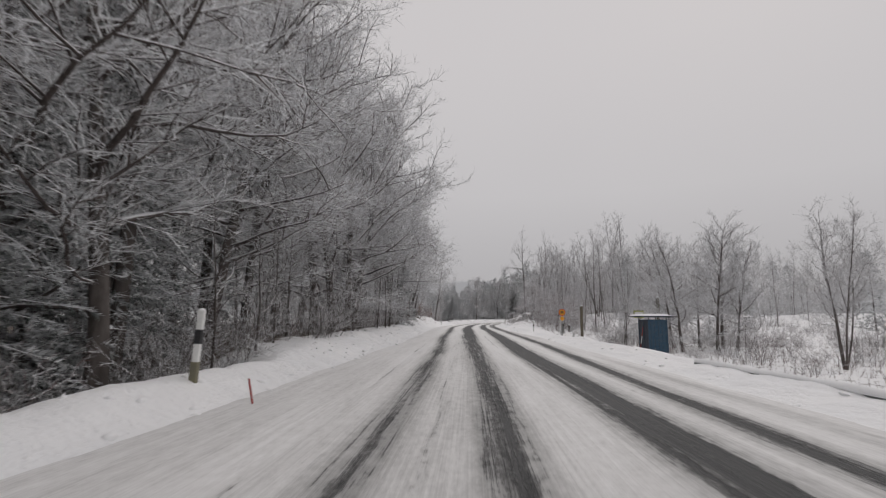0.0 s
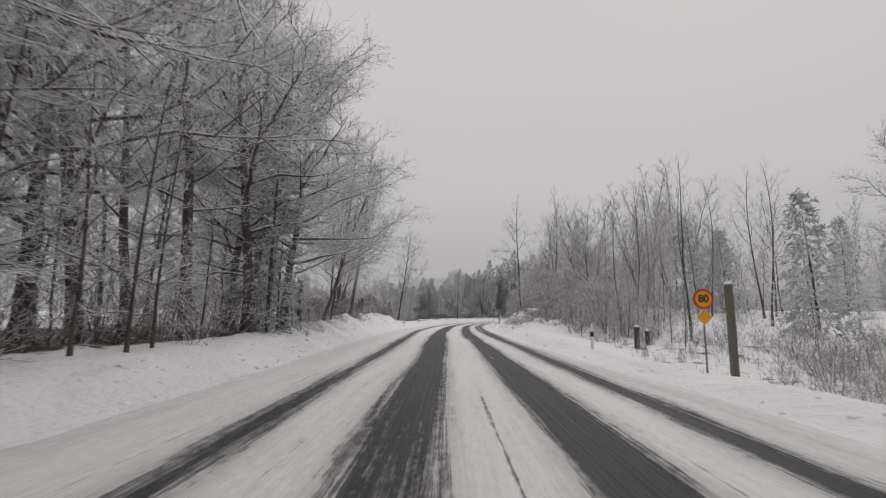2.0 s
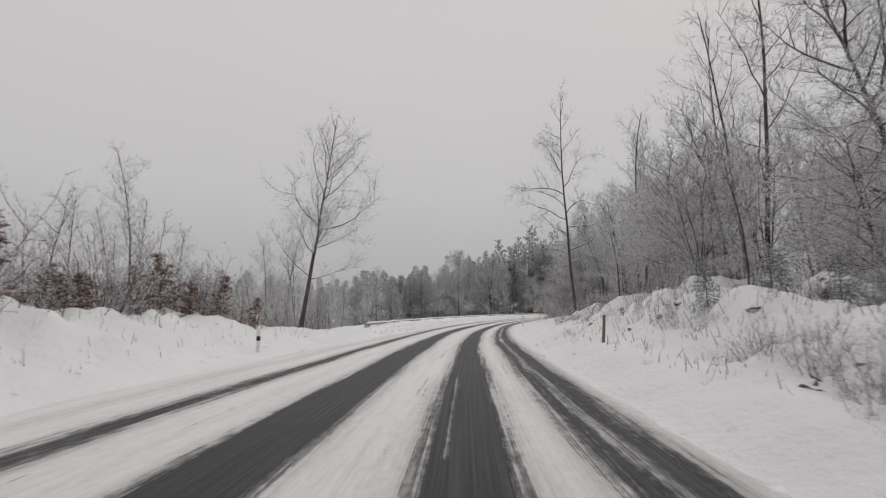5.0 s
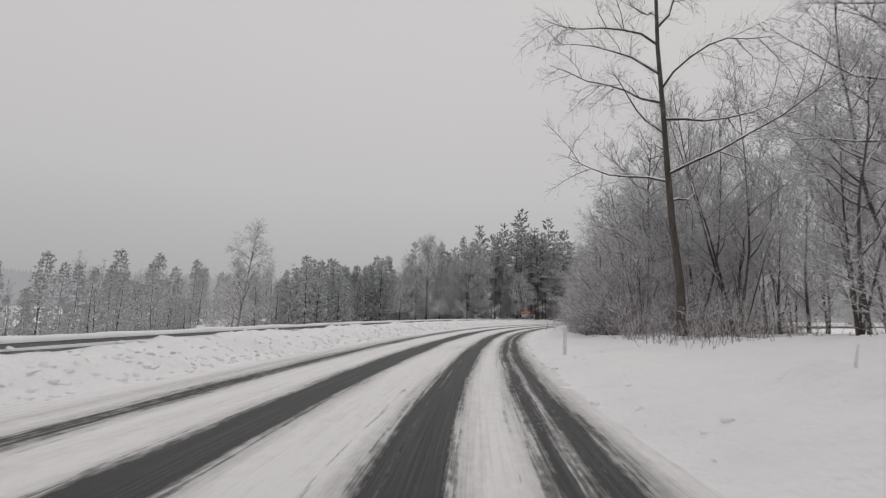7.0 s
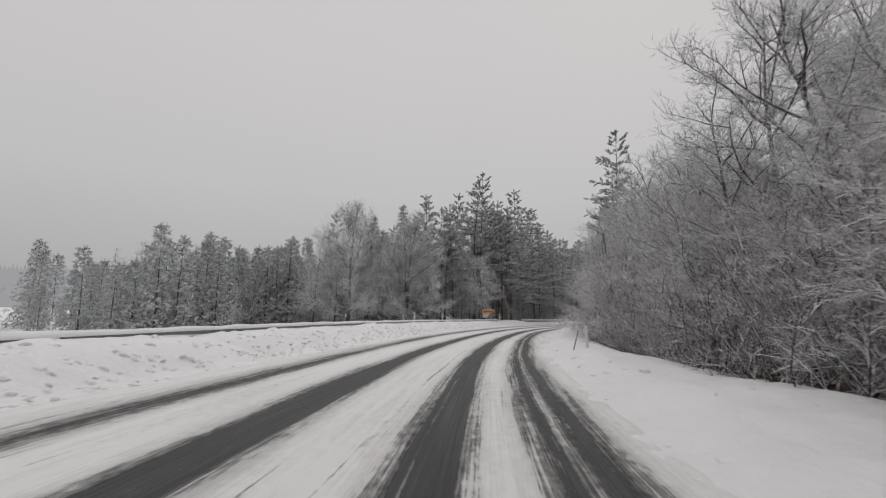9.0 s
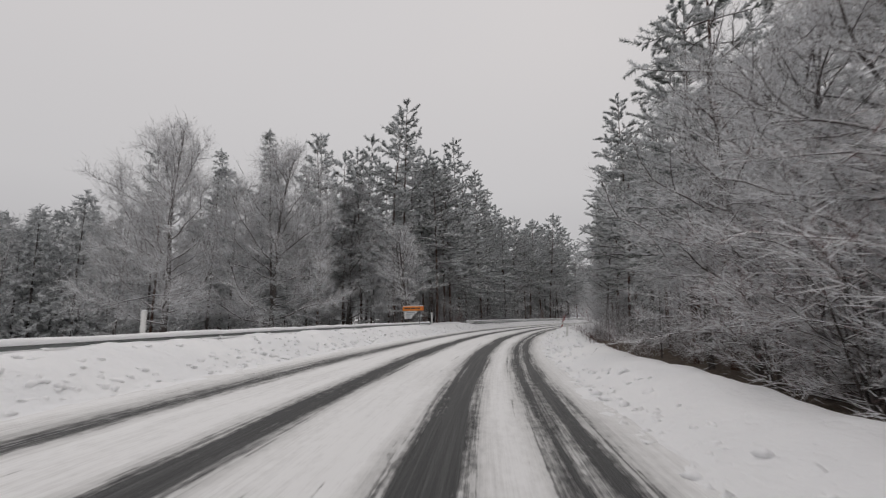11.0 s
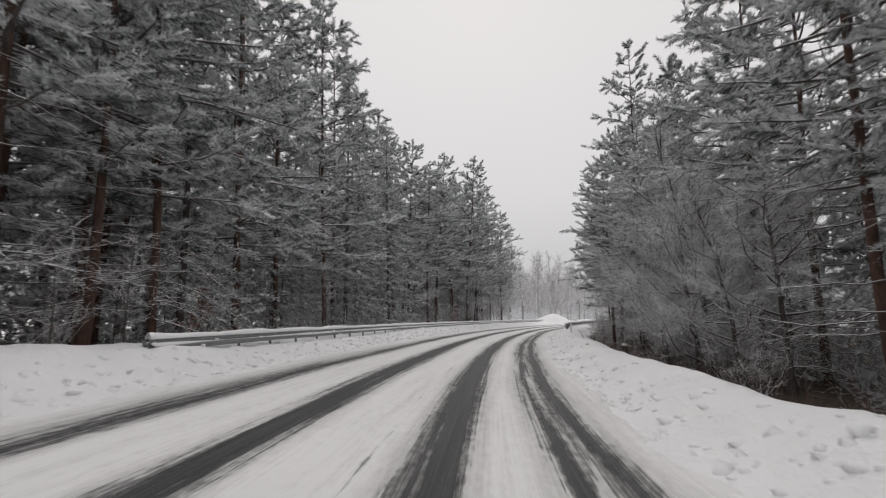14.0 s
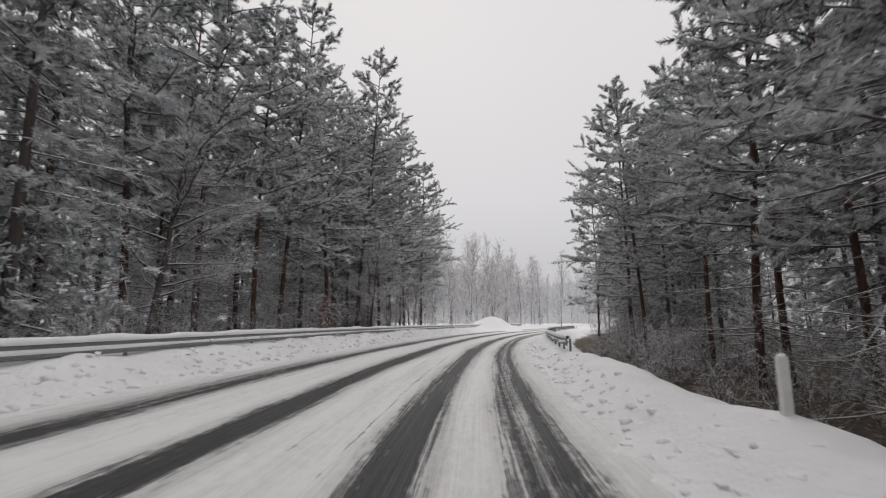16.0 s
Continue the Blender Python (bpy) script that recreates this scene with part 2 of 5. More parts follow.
# ---- mesh helpers ----
def mesh_np(name, verts, faces, mat, attrs=(), smooth=False):
    """A mesh from an array of points and an array of faces that all have the same number of corners."""
    verts, faces = np.asarray(verts, np.float32), np.asarray(faces, np.int32)
    me = bpy.data.meshes.new(name)
    me.vertices.add(len(verts))
    me.vertices.foreach_set("co", verts.ravel())
    me.loops.add(faces.size)
    me.loops.foreach_set("vertex_index", faces.ravel())
    me.polygons.add(len(faces))
    me.polygons.foreach_set("loop_start", np.arange(0, faces.size, faces.shape[1], dtype=np.int32))
    for key, values in attrs:
        me.attributes.new(key, "FLOAT", "POINT").data.foreach_set("value", np.asarray(values, np.float32))
    me.update(calc_edges=True)
    if smooth:
        me.polygons.foreach_set("use_smooth", np.ones(len(faces), bool))
    me.materials.append(mat)
    return me


def part(name, bm, mat, parent=None, label=""):
    """Links a bmesh as one object, under a thing or a part."""
    me = bpy.data.meshes.new(name)
    bm.to_mesh(me)
    bm.free()
    me.materials.append(mat)
    ob = new(name, me)
    if parent:
        ob.parent = parent
    return tagged(ob, label)


def box(bm, x0, y0, z0, x1, y1, z1, bevel=0.0):
    made = bmesh.ops.create_cube(bm, size=1.0)["verts"]
    for v in made:
        v.co = Vector(((x0 + x1) / 2 + v.co.x * (x1 - x0), (y0 + y1) / 2 + v.co.y * (y1 - y0), (z0 + z1) / 2 + v.co.z * (z1 - z0)))
    if bevel:
        edges = list({e for v in made for e in v.link_edges})
        bmesh.ops.bevel(bm, geom=edges, offset=bevel, segments=2, affect="EDGES", profile=0.6)
    return bm


def cylinder(bm, x, y, z0, z1, r0, r1=None, sides=12):
    made = bmesh.ops.create_cone(bm, cap_ends=True, segments=sides, radius1=r0, radius2=r0 if r1 is None else r1, depth=z1 - z0)["verts"]
    bmesh.ops.translate(bm, verts=made, vec=(x, y, (z0 + z1) / 2))
    return bm


def lump(bm, centre, size, rng, detail=2, rough=0.25):
    """An uneven rounded lump, of snow or stone."""
    made = bmesh.ops.create_icosphere(bm, subdivisions=detail, radius=1.0)["verts"]
    off = Vector((rng.random() * 50, rng.random() * 50, rng.random() * 50))
    for v in made:
        k = 1 + rough * noise.noise(v.co * 1.3 + off) + rough * 0.5 * noise.noise(v.co * 3.1 + off)
        v.co = Vector(centre) + Vector((v.co.x * size[0], v.co.y * size[1], v.co.z * size[2])) * k
    return bm


# ---- the road's axis and the lie of the land ----
AXIS = [
    (1.85, -20.17), (2.85, -5.21), (3.73, 9.75), (4.41, 24.70), (5.14, 39.69), (5.92, 54.69),
    (6.75, 69.67), (7.83, 84.62), (9.31, 99.54), (11.43, 114.38), (14.37, 129.08), (18.25, 143.55),
    (23.07, 157.73), (28.80, 171.58), (35.50, 184.97), (43.14, 197.85), (51.71, 210.13), (61.13, 221.79),
    (71.20, 232.89), (81.93, 243.35), (93.38, 253.00), (105.51, 261.79), (118.25, 269.66), (131.54, 276.57),
    (145.30, 282.50), (159.42, 287.50),
]
axis = np.array(AXIS)


def spline(points, steps):
    p = np.vstack([2 * points[0] - points[1], points, 2 * points[-1] - points[-2]])
    out = []
    for i in range(1, len(p) - 2):
        t = np.linspace(0, 1, steps, endpoint=False)[:, None]
        a, b, c, d = p[i - 1], p[i], p[i + 1], p[i + 2]
        out.append(0.5 * (2 * b + (c - a) * t + (2 * a - 5 * b + 4 * c - d) * t**2 + (3 * b - a - 3 * c + d) * t**3))
    return np.vstack(out)


S0 = -20.0
line = spline(axis, 30)
line_s = S0 + np.r_[0, np.cumsum(np.hypot(*np.diff(line, axis=0).T))]
S_END = line_s[-1]
line_t = np.gradient(line, axis=0)
line_t /= np.hypot(*line_t.T)[:, None]
even = np.arange(S0, S_END, 0.5)
window = np.exp(-((np.arange(-40, 41) * 0.5 / 7.0) ** 2))
turn = np.interp(even, line_s, np.unwrap(np.arctan2(line_t[:, 1], line_t[:, 0])))
turn = np.convolve(np.pad(turn, 40, mode="edge"), window / window.sum(), mode="valid")
turn = np.interp(line_s, even, turn)
line_t = np.stack([np.cos(turn), np.sin(turn)], 1)


def on_road(s, u):
    """The place s metres along the road and u metres to the right of its axis."""
    s, u = np.asarray(s, float), np.asarray(u, float)
    x, y = np.interp(s, line_s, line[:, 0]), np.interp(s, line_s, line[:, 1])
    tx, ty = np.interp(s, line_s, line_t[:, 0]), np.interp(s, line_s, line_t[:, 1])
    over = np.where(s < S0, s - S0, np.where(s > S_END, s - S_END, 0))
    return x + tx * over + ty * u, y + ty * over - tx * u


def heading(s):
    return math.degrees(math.atan2(-np.interp(s, line_s, line_t[:, 0]), np.interp(s, line_s, line_t[:, 1])))


def ease(x, a, b):
    t = np.clip((x - a) / (b - a), 0, 1)
    return t * t * (3 - 2 * t)


def knots(s, *pairs):
    return np.interp(s, [p[0] for p in pairs], [p[1] for p in pairs])


def left_foot(s):
    return knots(s, (0, -7.3), (30, -6.8), (45, -7.1), (60, -7.6), (86, -8.0), (115, -7.1), (150, -6.8))


def right_foot(s):
    return knots(s, (0, 2.2), (28, 2.4), (40, 2.6), (57, 1.9), (82, 1.65), (110, 1.75))


def tilt(s):
    return 0.026 * ease(s, 100, 185)


def rough_noise(s, u, size, seed):
    """Smooth value noise on a grid, for uneven ground."""
    a, b = s / size + 1000 + seed * 7.3, u / size + 1000 + seed * 3.7
    i, j = np.floor(a).astype(int), np.floor(b).astype(int)
    f, g = a - i, b - j
    f, g = f * f * (3 - 2 * f), g * g * (3 - 2 * g)

    def h(p, q):
        v = np.sin(p * 127.1 + q * 311.7 + seed * 74.7) * 43758.5453
        return v - np.floor(v)

    return (h(i, j) * (1 - f) + h(i + 1, j) * f) * (1 - g) + (h(i, j + 1) * (1 - f) + h(i + 1, j + 1) * f) * g - 0.5


def land(s, u):
    """The height of the snow beside the road."""
    s, u = np.broadcast_arrays(np.asarray(s, float), np.asarray(u, float))
    flat = -tilt(s) * np.clip(u, -9, 3)
    lf, rf = left_foot(s), right_foot(s)
    a, b = np.maximum(lf - u, 0), np.maximum(u - rf, 0)
    # left: a ploughed bank and rising wood edge, then a verge with a rail and low ground behind it
    bank = knots(s, (-20, 0.40), (12, 0.42), (20, 0.62), (45, 0.66), (60, 0.8), (72, 1.25), (80, 1.75), (88, 1.65), (95, 1.35), (104, 0.8), (110, 0.5), (118, 0.74), (203, 0.72), (209, 0.66), (219, 0.80), (223, 0.62), (230, 0.36), (238, 0.38), (248, 0.58), (262, 0.62))
    width = knots(s, (0, 1.2), (9, 1.3), (20, 2.6), (60, 3.0), (100, 4.5), (115, 2.2))
    left = bank * ease(a, 0, width)
    left += knots(s, (0, 0.0), (60, 0.25), (95, 0.3), (108, 0)) * ease(a, 3, 9)
    left -= 1.3 * (1 - ease(s, 9, 17)) * ease(a, 1.3, 3.2)
    fall = knots(s, (-20, 0.4), (70, 0.3), (100, 0.0), (112, 1.0), (125, 2.6), (170, 2.6), (200, 1.1), (230, 0.9), (400, 0.7))
    left -= fall * ease(a, 3.4, 14)
    left -= knots(s, (100, 0), (125, 2.2), (185, 2.2), (215, 0)) * ease(a, 14, 60)
    # right: a low verge over a field, a high bank, then a bank with lower wood behind it
    r_bank = knots(s, (-20, 0.08), (45, 0.15), (58, 0.3), (72, 0.55), (84, 0.6), (110, 0.55), (118, 0.35), (140, 0.3), (160, 0.3), (176, 0.45), (192, 0.45), (197, 0.8), (202, 0.8), (206, 0.55), (216, 0.5), (226, 0.44), (300, 0.44))
    right = r_bank * ease(b, 0, knots(s, (170, 1.9), (195, 1.6)))
    right += knots(s, (62, 0), (78, 0.7), (86, 1.15), (91, 1.75), (98, 1.75), (104, 1.35), (112, 1.0), (118, 0.7), (128, 0.5), (142, 0.1), (150, 0)) * ease(b, 1.2, 6.8)
    right -= knots(s, (-20, 0.75), (36, 0.8), (44, 1.1), (49, 1.15), (55, 0.5), (64, 0.2), (72, 0), (140, 0), (158, 0.6), (195, 1.0), (400, 1.1)) * ease(b, knots(s, (36, 2.4), (44, 1.4), (50, 1.4), (58, 2.4), (150, 2.4), (195, 1.75)), knots(s, (36, 5.5), (44, 4.4), (50, 4.4), (58, 5.5), (150, 5.5), (195, 4.0)))
    z = flat + left + right + 1.5 * np.exp(-(((s - 316) / 6) ** 2) - ((u + 9.0) / 2.6) ** 2)
    near = np.clip((a + b) / 1.5, 0, 1)
    z = z + near * (knots(s, (0, 0.18), (62, 0.18), (72, 0.34), (98, 0.34), (108, 0.18)) * rough_noise(s, u, 1.7, 1) + 0.10 * rough_noise(s, u, 0.6, 2) + 0.6 * rough_noise(s, u, 9, 3) * ease(a + b, 5, 14))
    dent = ease(rough_noise(s, u, 0.75, 71), 0.24, 0.40) * near * ease(rough_noise(s, u, 5.5, 72), -0.05, 0.15)
    z = z - knots(s, (150, 0.05), (200, 0.02)) * dent + near * 0.09 * rough_noise(s, u, 0.33, 73)
    chunk = ease(s, 108, 118) * np.exp(-(((a - 0.75) / 0.6) ** 2)) + (0.3 * ease(s, 150, 180) + 0.2 * ease(s, 214, 232)) * np.exp(-(((b - 1.0) / 0.7) ** 2))
    z = z + chunk * (0.26 * np.maximum(rough_noise(s, u, 0.62, 74), 0) + 0.22 * np.maximum(rough_noise(s, u, 0.3, 75), 0))
    stony = ease(s, 66, 74) * (1 - ease(s, 108, 116)) * ease(b, 1.3, 2.8) * 1.0 + ease(s, 56, 62) * (1 - ease(s, 94, 102)) * ease(a, 1.0, 2.6) * 0.8
    z = z + stony * (rough_noise(s, u, 1.3, 5) + 0.5 * rough_noise(s, u, 0.5, 6))
    return z


def stand(s, u, turn=0.0, sink=0.0):
    """A pose on the ground, turned so that its +y runs along the road."""
    x, y = on_road(s, u)
    return pose(float(x), float(y), float(land(s, u)) - sink, 0, 0, heading(s) + turn)


# ---- the road and the ground ----
BANDS = (  # the four wheel tracks: (s, middle, half-width, bareness), from the outer left to the outer right
    ((0, -4.40, 0.06, 0.62), (12, -4.45, 0.09, 0.58), (27, -4.5, 0.16, 0.68), (39, -4.95, 0.18, 0.76), (57, -5.2, 0.22, 0.75), (82, -5.65, 0.22, 0.8), (115, -5.5, 0.20, 0.70), (180, -5.5, 0.22, 0.68), (300, -5.55, 0.25, 0.74)),
    ((0, -2.74, 0.15, 0.68), (12, -2.76, 0.16, 0.64), (22, -2.74, 0.28, 0.68), (39, -2.87, 0.42, 0.80), (57, -3.0, 0.52, 1.1), (82, -3.15, 0.55, 1.15), (115, -3.2, 0.42, 0.98), (142, -3.2, 0.38, 0.95), (165, -3.2, 0.29, 0.86), (300, -3.22, 0.30, 0.88)),
    ((0, -0.62, 0.30, 0.82), (10, -0.62, 0.34, 0.92), (27, -0.6, 0.42, 1.1), (57, -0.45, 0.36, 1.2), (82, -0.76, 0.40, 1.25), (115, -0.76, 0.30, 1.2), (180, -0.80, 0.28, 1.12), (230, -0.90, 0.25, 1.05), (300, -0.90, 0.25, 1.05)),
    ((0, 0.68, 0.15, 0.8), (12, 0.92, 0.16, 0.9), (27, 1.25, 0.2, 0.95), (57, 1.3, 0.22, 0.85), (82, 1.05, 0.42, 0.78), (115, 0.92, 0.36, 0.85), (180, 0.82, 0.30, 0.88), (230, 0.70, 0.30, 0.90), (300, 0.70, 0.30, 0.90)),
)


def build_road():
    s = np.arange(-24, S_END - 2, 0.55)
    u = np.r_[np.arange(-9.2, -6.6, 0.2), np.arange(-6.6, 2.0, 0.07), np.arange(2.0, 3.0, 0.2)]
    ss, uu = np.meshgrid(s, u, indexing="ij")
    wear, slush = np.zeros_like(ss), np.zeros_like(ss)
    for k, band in enumerate(BANDS):
        mid = knots(ss, *[(r[0], r[1]) for r in band]) + 0.05 * np.sin(ss / 7 + k) + 0.10 * rough_noise(ss, uu * 0 + k, 6, 11 + k)
        half = knots(ss, *[(r[0], r[2]) for r in band]) * (1 + 0.35 * rough_noise(ss, uu * 0 + k, 5, 21 + k))
        bare = knots(ss, *[(r[0], r[3]) for r in band])
        off = np.abs(uu - mid)
        core = bare * (1 - ease(off, half - 0.10, half + 0.14))
        if k == 3:  # the outer right track is split by a ridge of slush
            core *= 1 - (0.75 * ease(ss, 70, 85) + 0.2 * ease(ss, 180, 225)) * np.exp(-(((uu - mid + 0.04 + 0.1 * rough_noise(ss, uu * 0, 9, 31)) / knots(ss, (180, 0.09), (225, 0.12))) ** 2))
        if k == 2:
            core *= 1 - (0.5 + 0.35 * ease(ss, 58, 64) * (1 - ease(ss, 84, 92))) * np.exp(-(((uu - mid + half * 0.55) / 0.05) ** 2)) * (rough_noise(ss, uu * 0, 3, 32) > -0.12)
        wear = np.maximum(wear, core)
        wide = 0.16 + 0.5 * np.maximum(rough_noise(ss, uu * 0 + k, 13, 61 + k), 0)
        wear = np.maximum(wear, knots(ss, (0, 0.30), (30, 0.44)) * (1 - ease(off, half + 0.08, half + 0.12 + wide)))
        slush = np.maximum(slush, 0.55 * (1 - ease(off, half, half + 0.5)))
    for at, w, k in ((-6.15, 0.05, 0.5), (-5.0, 0.05, 0.42), (-4.55, 0.035, 0.4), (-1.62, 0.05, 0.38), (-2.2, 0.04, 0.3), (0.28, 0.04, 0.42), (1.75, 0.06, 0.3)):
        line_u = at + knots(ss, (0, 0.9), (40, 0.5), (82, 0.0), (300, 0.0)) * (at < -4) + 0.12 * rough_noise(ss, uu * 0 + at, 14, 51)
        wear = np.maximum(wear, k * np.exp(-(((uu - line_u) / w) ** 2)) * (0.75 + rough_noise(ss, uu * 0 + at, 5, 52)))
    side = knots(ss, (120, 0.26), (180, 0.12)) * np.exp(-(((uu - right_foot(ss) + 0.35) / 0.28) ** 2)) + (0.08 + 0.24 * ease(ss, 60, 110)) * np.exp(-(((uu - left_foot(ss) - 0.7) / 0.35) ** 2))
    early = 1 - ease(ss, 20, 55)
    slush += side + 0.16 * (1 - ease(ss, 8, 26)) + early * 0.16 * np.exp(-(((uu + 3.6) / 1.1) ** 2)) + 0.05
    wear += early * 0.14 * np.exp(-(((uu + 3.6) / 0.3) ** 2)) + 0.10 * np.exp(-(((uu + 1.55) / 0.12) ** 2))
    edge = np.minimum(uu - left_foot(ss) + 0.4, right_foot(ss) + 0.25 - uu)
    wear *= ease(edge, 0.0, 0.5)
    x, y = on_road(ss, uu)
    z = -tilt(ss) * np.clip(uu, -9, 3) + 0.02 * (1 - np.clip(wear, 0, 1)) + 0.012 * rough_noise(ss, uu, 0.35, 4) * (wear < 0.5)
    z -= 0.25 * (1 - ease(edge, -0.9, 0.15))
    n, m = ss.shape
    i = np.arange((n - 1) * (m - 1))
    q = (i // (m - 1)) * m + i % (m - 1)
    faces = np.stack([q, q + m, q + m + 1, q + 1], 1)[:, ::-1]
    me = mesh_np("road", np.stack([x, y, z], -1).reshape(-1, 3), faces, M_ROAD, (("wear", wear.ravel()), ("slush", slush.ravel())), True)
    uv = me.uv_layers.new(name="UVMap")
    flat = np.stack([uu, ss], -1).reshape(-1, 2)
    uv.data.foreach_set("uv", flat[faces.ravel()].astype(np.float32).ravel())
    tagged(new("road", me), "two-lane asphalt road under packed snow with dark wheel tracks", "road", kind="structure")


def build_ground():
    s = np.r_[-600, -300, -120, -60, np.arange(-36, 300, 0.36), np.arange(300, S_END + 30, 1.5), S_END + 80, S_END + 250, S_END + 700]
    near_l, near_r = np.r_[np.arange(-17, -12.4, 0.4), np.arange(-12.4, -6, 0.17)], np.r_[np.arange(1.4, 8, 0.17), np.arange(8, 14, 0.4)]
    u = np.r_[-900, -500, -300, -200, -140, -110, np.arange(-90, -30, 6), np.arange(-30, -17, 1.3), near_l, np.arange(-6, 1.4, 1.2), near_r, np.arange(14, 30, 1.3), np.arange(30, 90, 6), 100, 118]
    ss, uu = np.meshgrid(s, u, indexing="ij")
    x, y = on_road(ss, uu)
    z = land(ss, uu)
    lf, rf = left_foot(ss), right_foot(ss)
    inside = np.minimum(uu - lf, rf - uu)
    z -= 0.12 * ease(inside, 0.05, 0.6)
    z += ease(-uu, 120, 400) * 6 * ease(ss, -100, 100)
    z -= 8 * ease(uu, 92, 118)
    a, b = np.maximum(lf - uu, 0), np.maximum(uu - rf, 0)
    litter = knots(ss, (0, 1.0), (22, 0.95), (34, 0.78)) * ease(a, 3.0, 4.4) * (1 - ease(ss, 50, 62)) + 0.42 * ease(a, 4.5, 7) * ease(ss, 200, 214)
    litter += 0.3 * ease(b, 3.6, 6) * (1 - ease(ss, 58, 70)) + 0.95 * ease(b, knots(ss, (150, 3.8), (195, 2.9)), knots(ss, (150, 5.5), (195, 4.3))) * ease(ss, 120, 150) + 0.28 * ease(b, 4, 6) * ease(ss, 66, 74) * (1 - ease(ss, 112, 120))
    litter += 0.22 * ease(a, 4.5, 7) * ease(ss, 58, 64) * (1 - ease(ss, 100, 108))
    litter = litter * (1 - ease(a, 30, 48)) * (1 - ease(b, 28, 44))
    n, m = ss.shape
    i = np.arange((n - 1) * (m - 1))
    q = (i // (m - 1)) * m + i % (m - 1)
    faces = np.stack([q, q + m, q + m + 1, q + 1], 1)[:, ::-1]
    # the plain beyond, out to the horizon
    k = n * m
    far = np.array([(-1600, -1500, -8.5), (1700, -1500, -8.5), (1700, 1800, -8.5), (-1600, 1800, -8.5)])
    verts = np.vstack([np.stack([x, y, z], -1).reshape(-1, 3), far])
    faces = np.vstack([faces, [(k, k + 1, k + 2, k + 3)]])
    me = mesh_np("ground", verts, faces, M_GROUND, (("litter", np.r_[litter.ravel(), 0, 0, 0, 0]),), True)
    tagged(new("ground", me), "snow-covered verges, banks, field and woodland floor", "ground", kind="structure")


build_road()
build_ground()


# ---- trees: limbs, branches and twigs are tapered tubes ----
def tube_mesh(name, lines, mat):
    """lines: (points, radii, sides) for each limb."""
    verts, faces, at = [], [], 0
    for p, r, k in lines:
        p, r = np.asarray(p, float), np.asarray(r, float)
        t = np.gradient(p, axis=0)
        t /= np.linalg.norm(t, axis=1)[:, None] + 1e-9
        ref = np.array([0.0, 0.0, 1.0]) if abs(t[0, 2]) < 0.85 else np.array([1.0, 0.0, 0.0])
        a = np.cross(t, ref)
        a /= np.linalg.norm(a, axis=1)[:, None] + 1e-9
        b = np.cross(a, t)
        ang = np.arange(k) * 2 * np.pi / k + np.pi / 2
        ring = p[:, None] + r[:, None, None] * (np.cos(ang)[None, :, None] * a[:, None] + np.sin(ang)[None, :, None] * b[:, None])
        n = len(p)
        verts.append(ring.reshape(-1, 3))
        i, j = np.meshgrid(np.arange(n - 1), np.arange(k), indexing="ij")
        q, w = at + i * k + j, at + i * k + (j + 1) % k
        faces.append(np.stack([q, w, w + k, q + k], -1).reshape(-1, 4))
        at += n * k
    return mesh_np(name, np.vstack(verts), np.vstack(faces), mat, (), False)


def limb(rng, start, way, length, radius, segs, wander, lift, tip=0.25):
    """A crooked tapering line: its points and radii. lift bends it up, or down where negative."""
    p, r, at, way = [np.array(start)], [radius], np.array(start, float), np.array(way, float)
    step = length / segs
    for k in range(segs):
        way = way + rng.normal(0, wander, 3) + np.array([0, 0, lift / segs])
        way /= np.linalg.norm(way)
        at = at + way * step
        p.append(at)
        r.append(radius * (1 - (1 - tip) * (k + 1) / segs))
    return np.array(p), np.array(r)


def sprout(rng, p, f, spread, flat):
    """A way to grow, from the place f along a limb: spread 0 goes on, 1 stands off; flat keeps it level."""
    x = f * (len(p) - 1)
    i = min(int(x), len(p) - 2)
    at = p[i] + (p[i + 1] - p[i]) * (x - i)
    t = p[i + 1] - p[i]
    t /= np.linalg.norm(t)
    side = np.cross(t, [0, 0, 1.0])
    if np.linalg.norm(side) < 0.2:
        side = np.array([1.0, 0, 0])
    side /= np.linalg.norm(side)
    up = np.cross(side, t)
    ang = rng.choice([0, np.pi]) + rng.normal(0, 0.35 if flat else 1.2)
    off = np.cos(ang) * side + np.sin(ang) * up
    way = (1 - spread) * t + spread * off
    return at, way / np.linalg.norm(way)


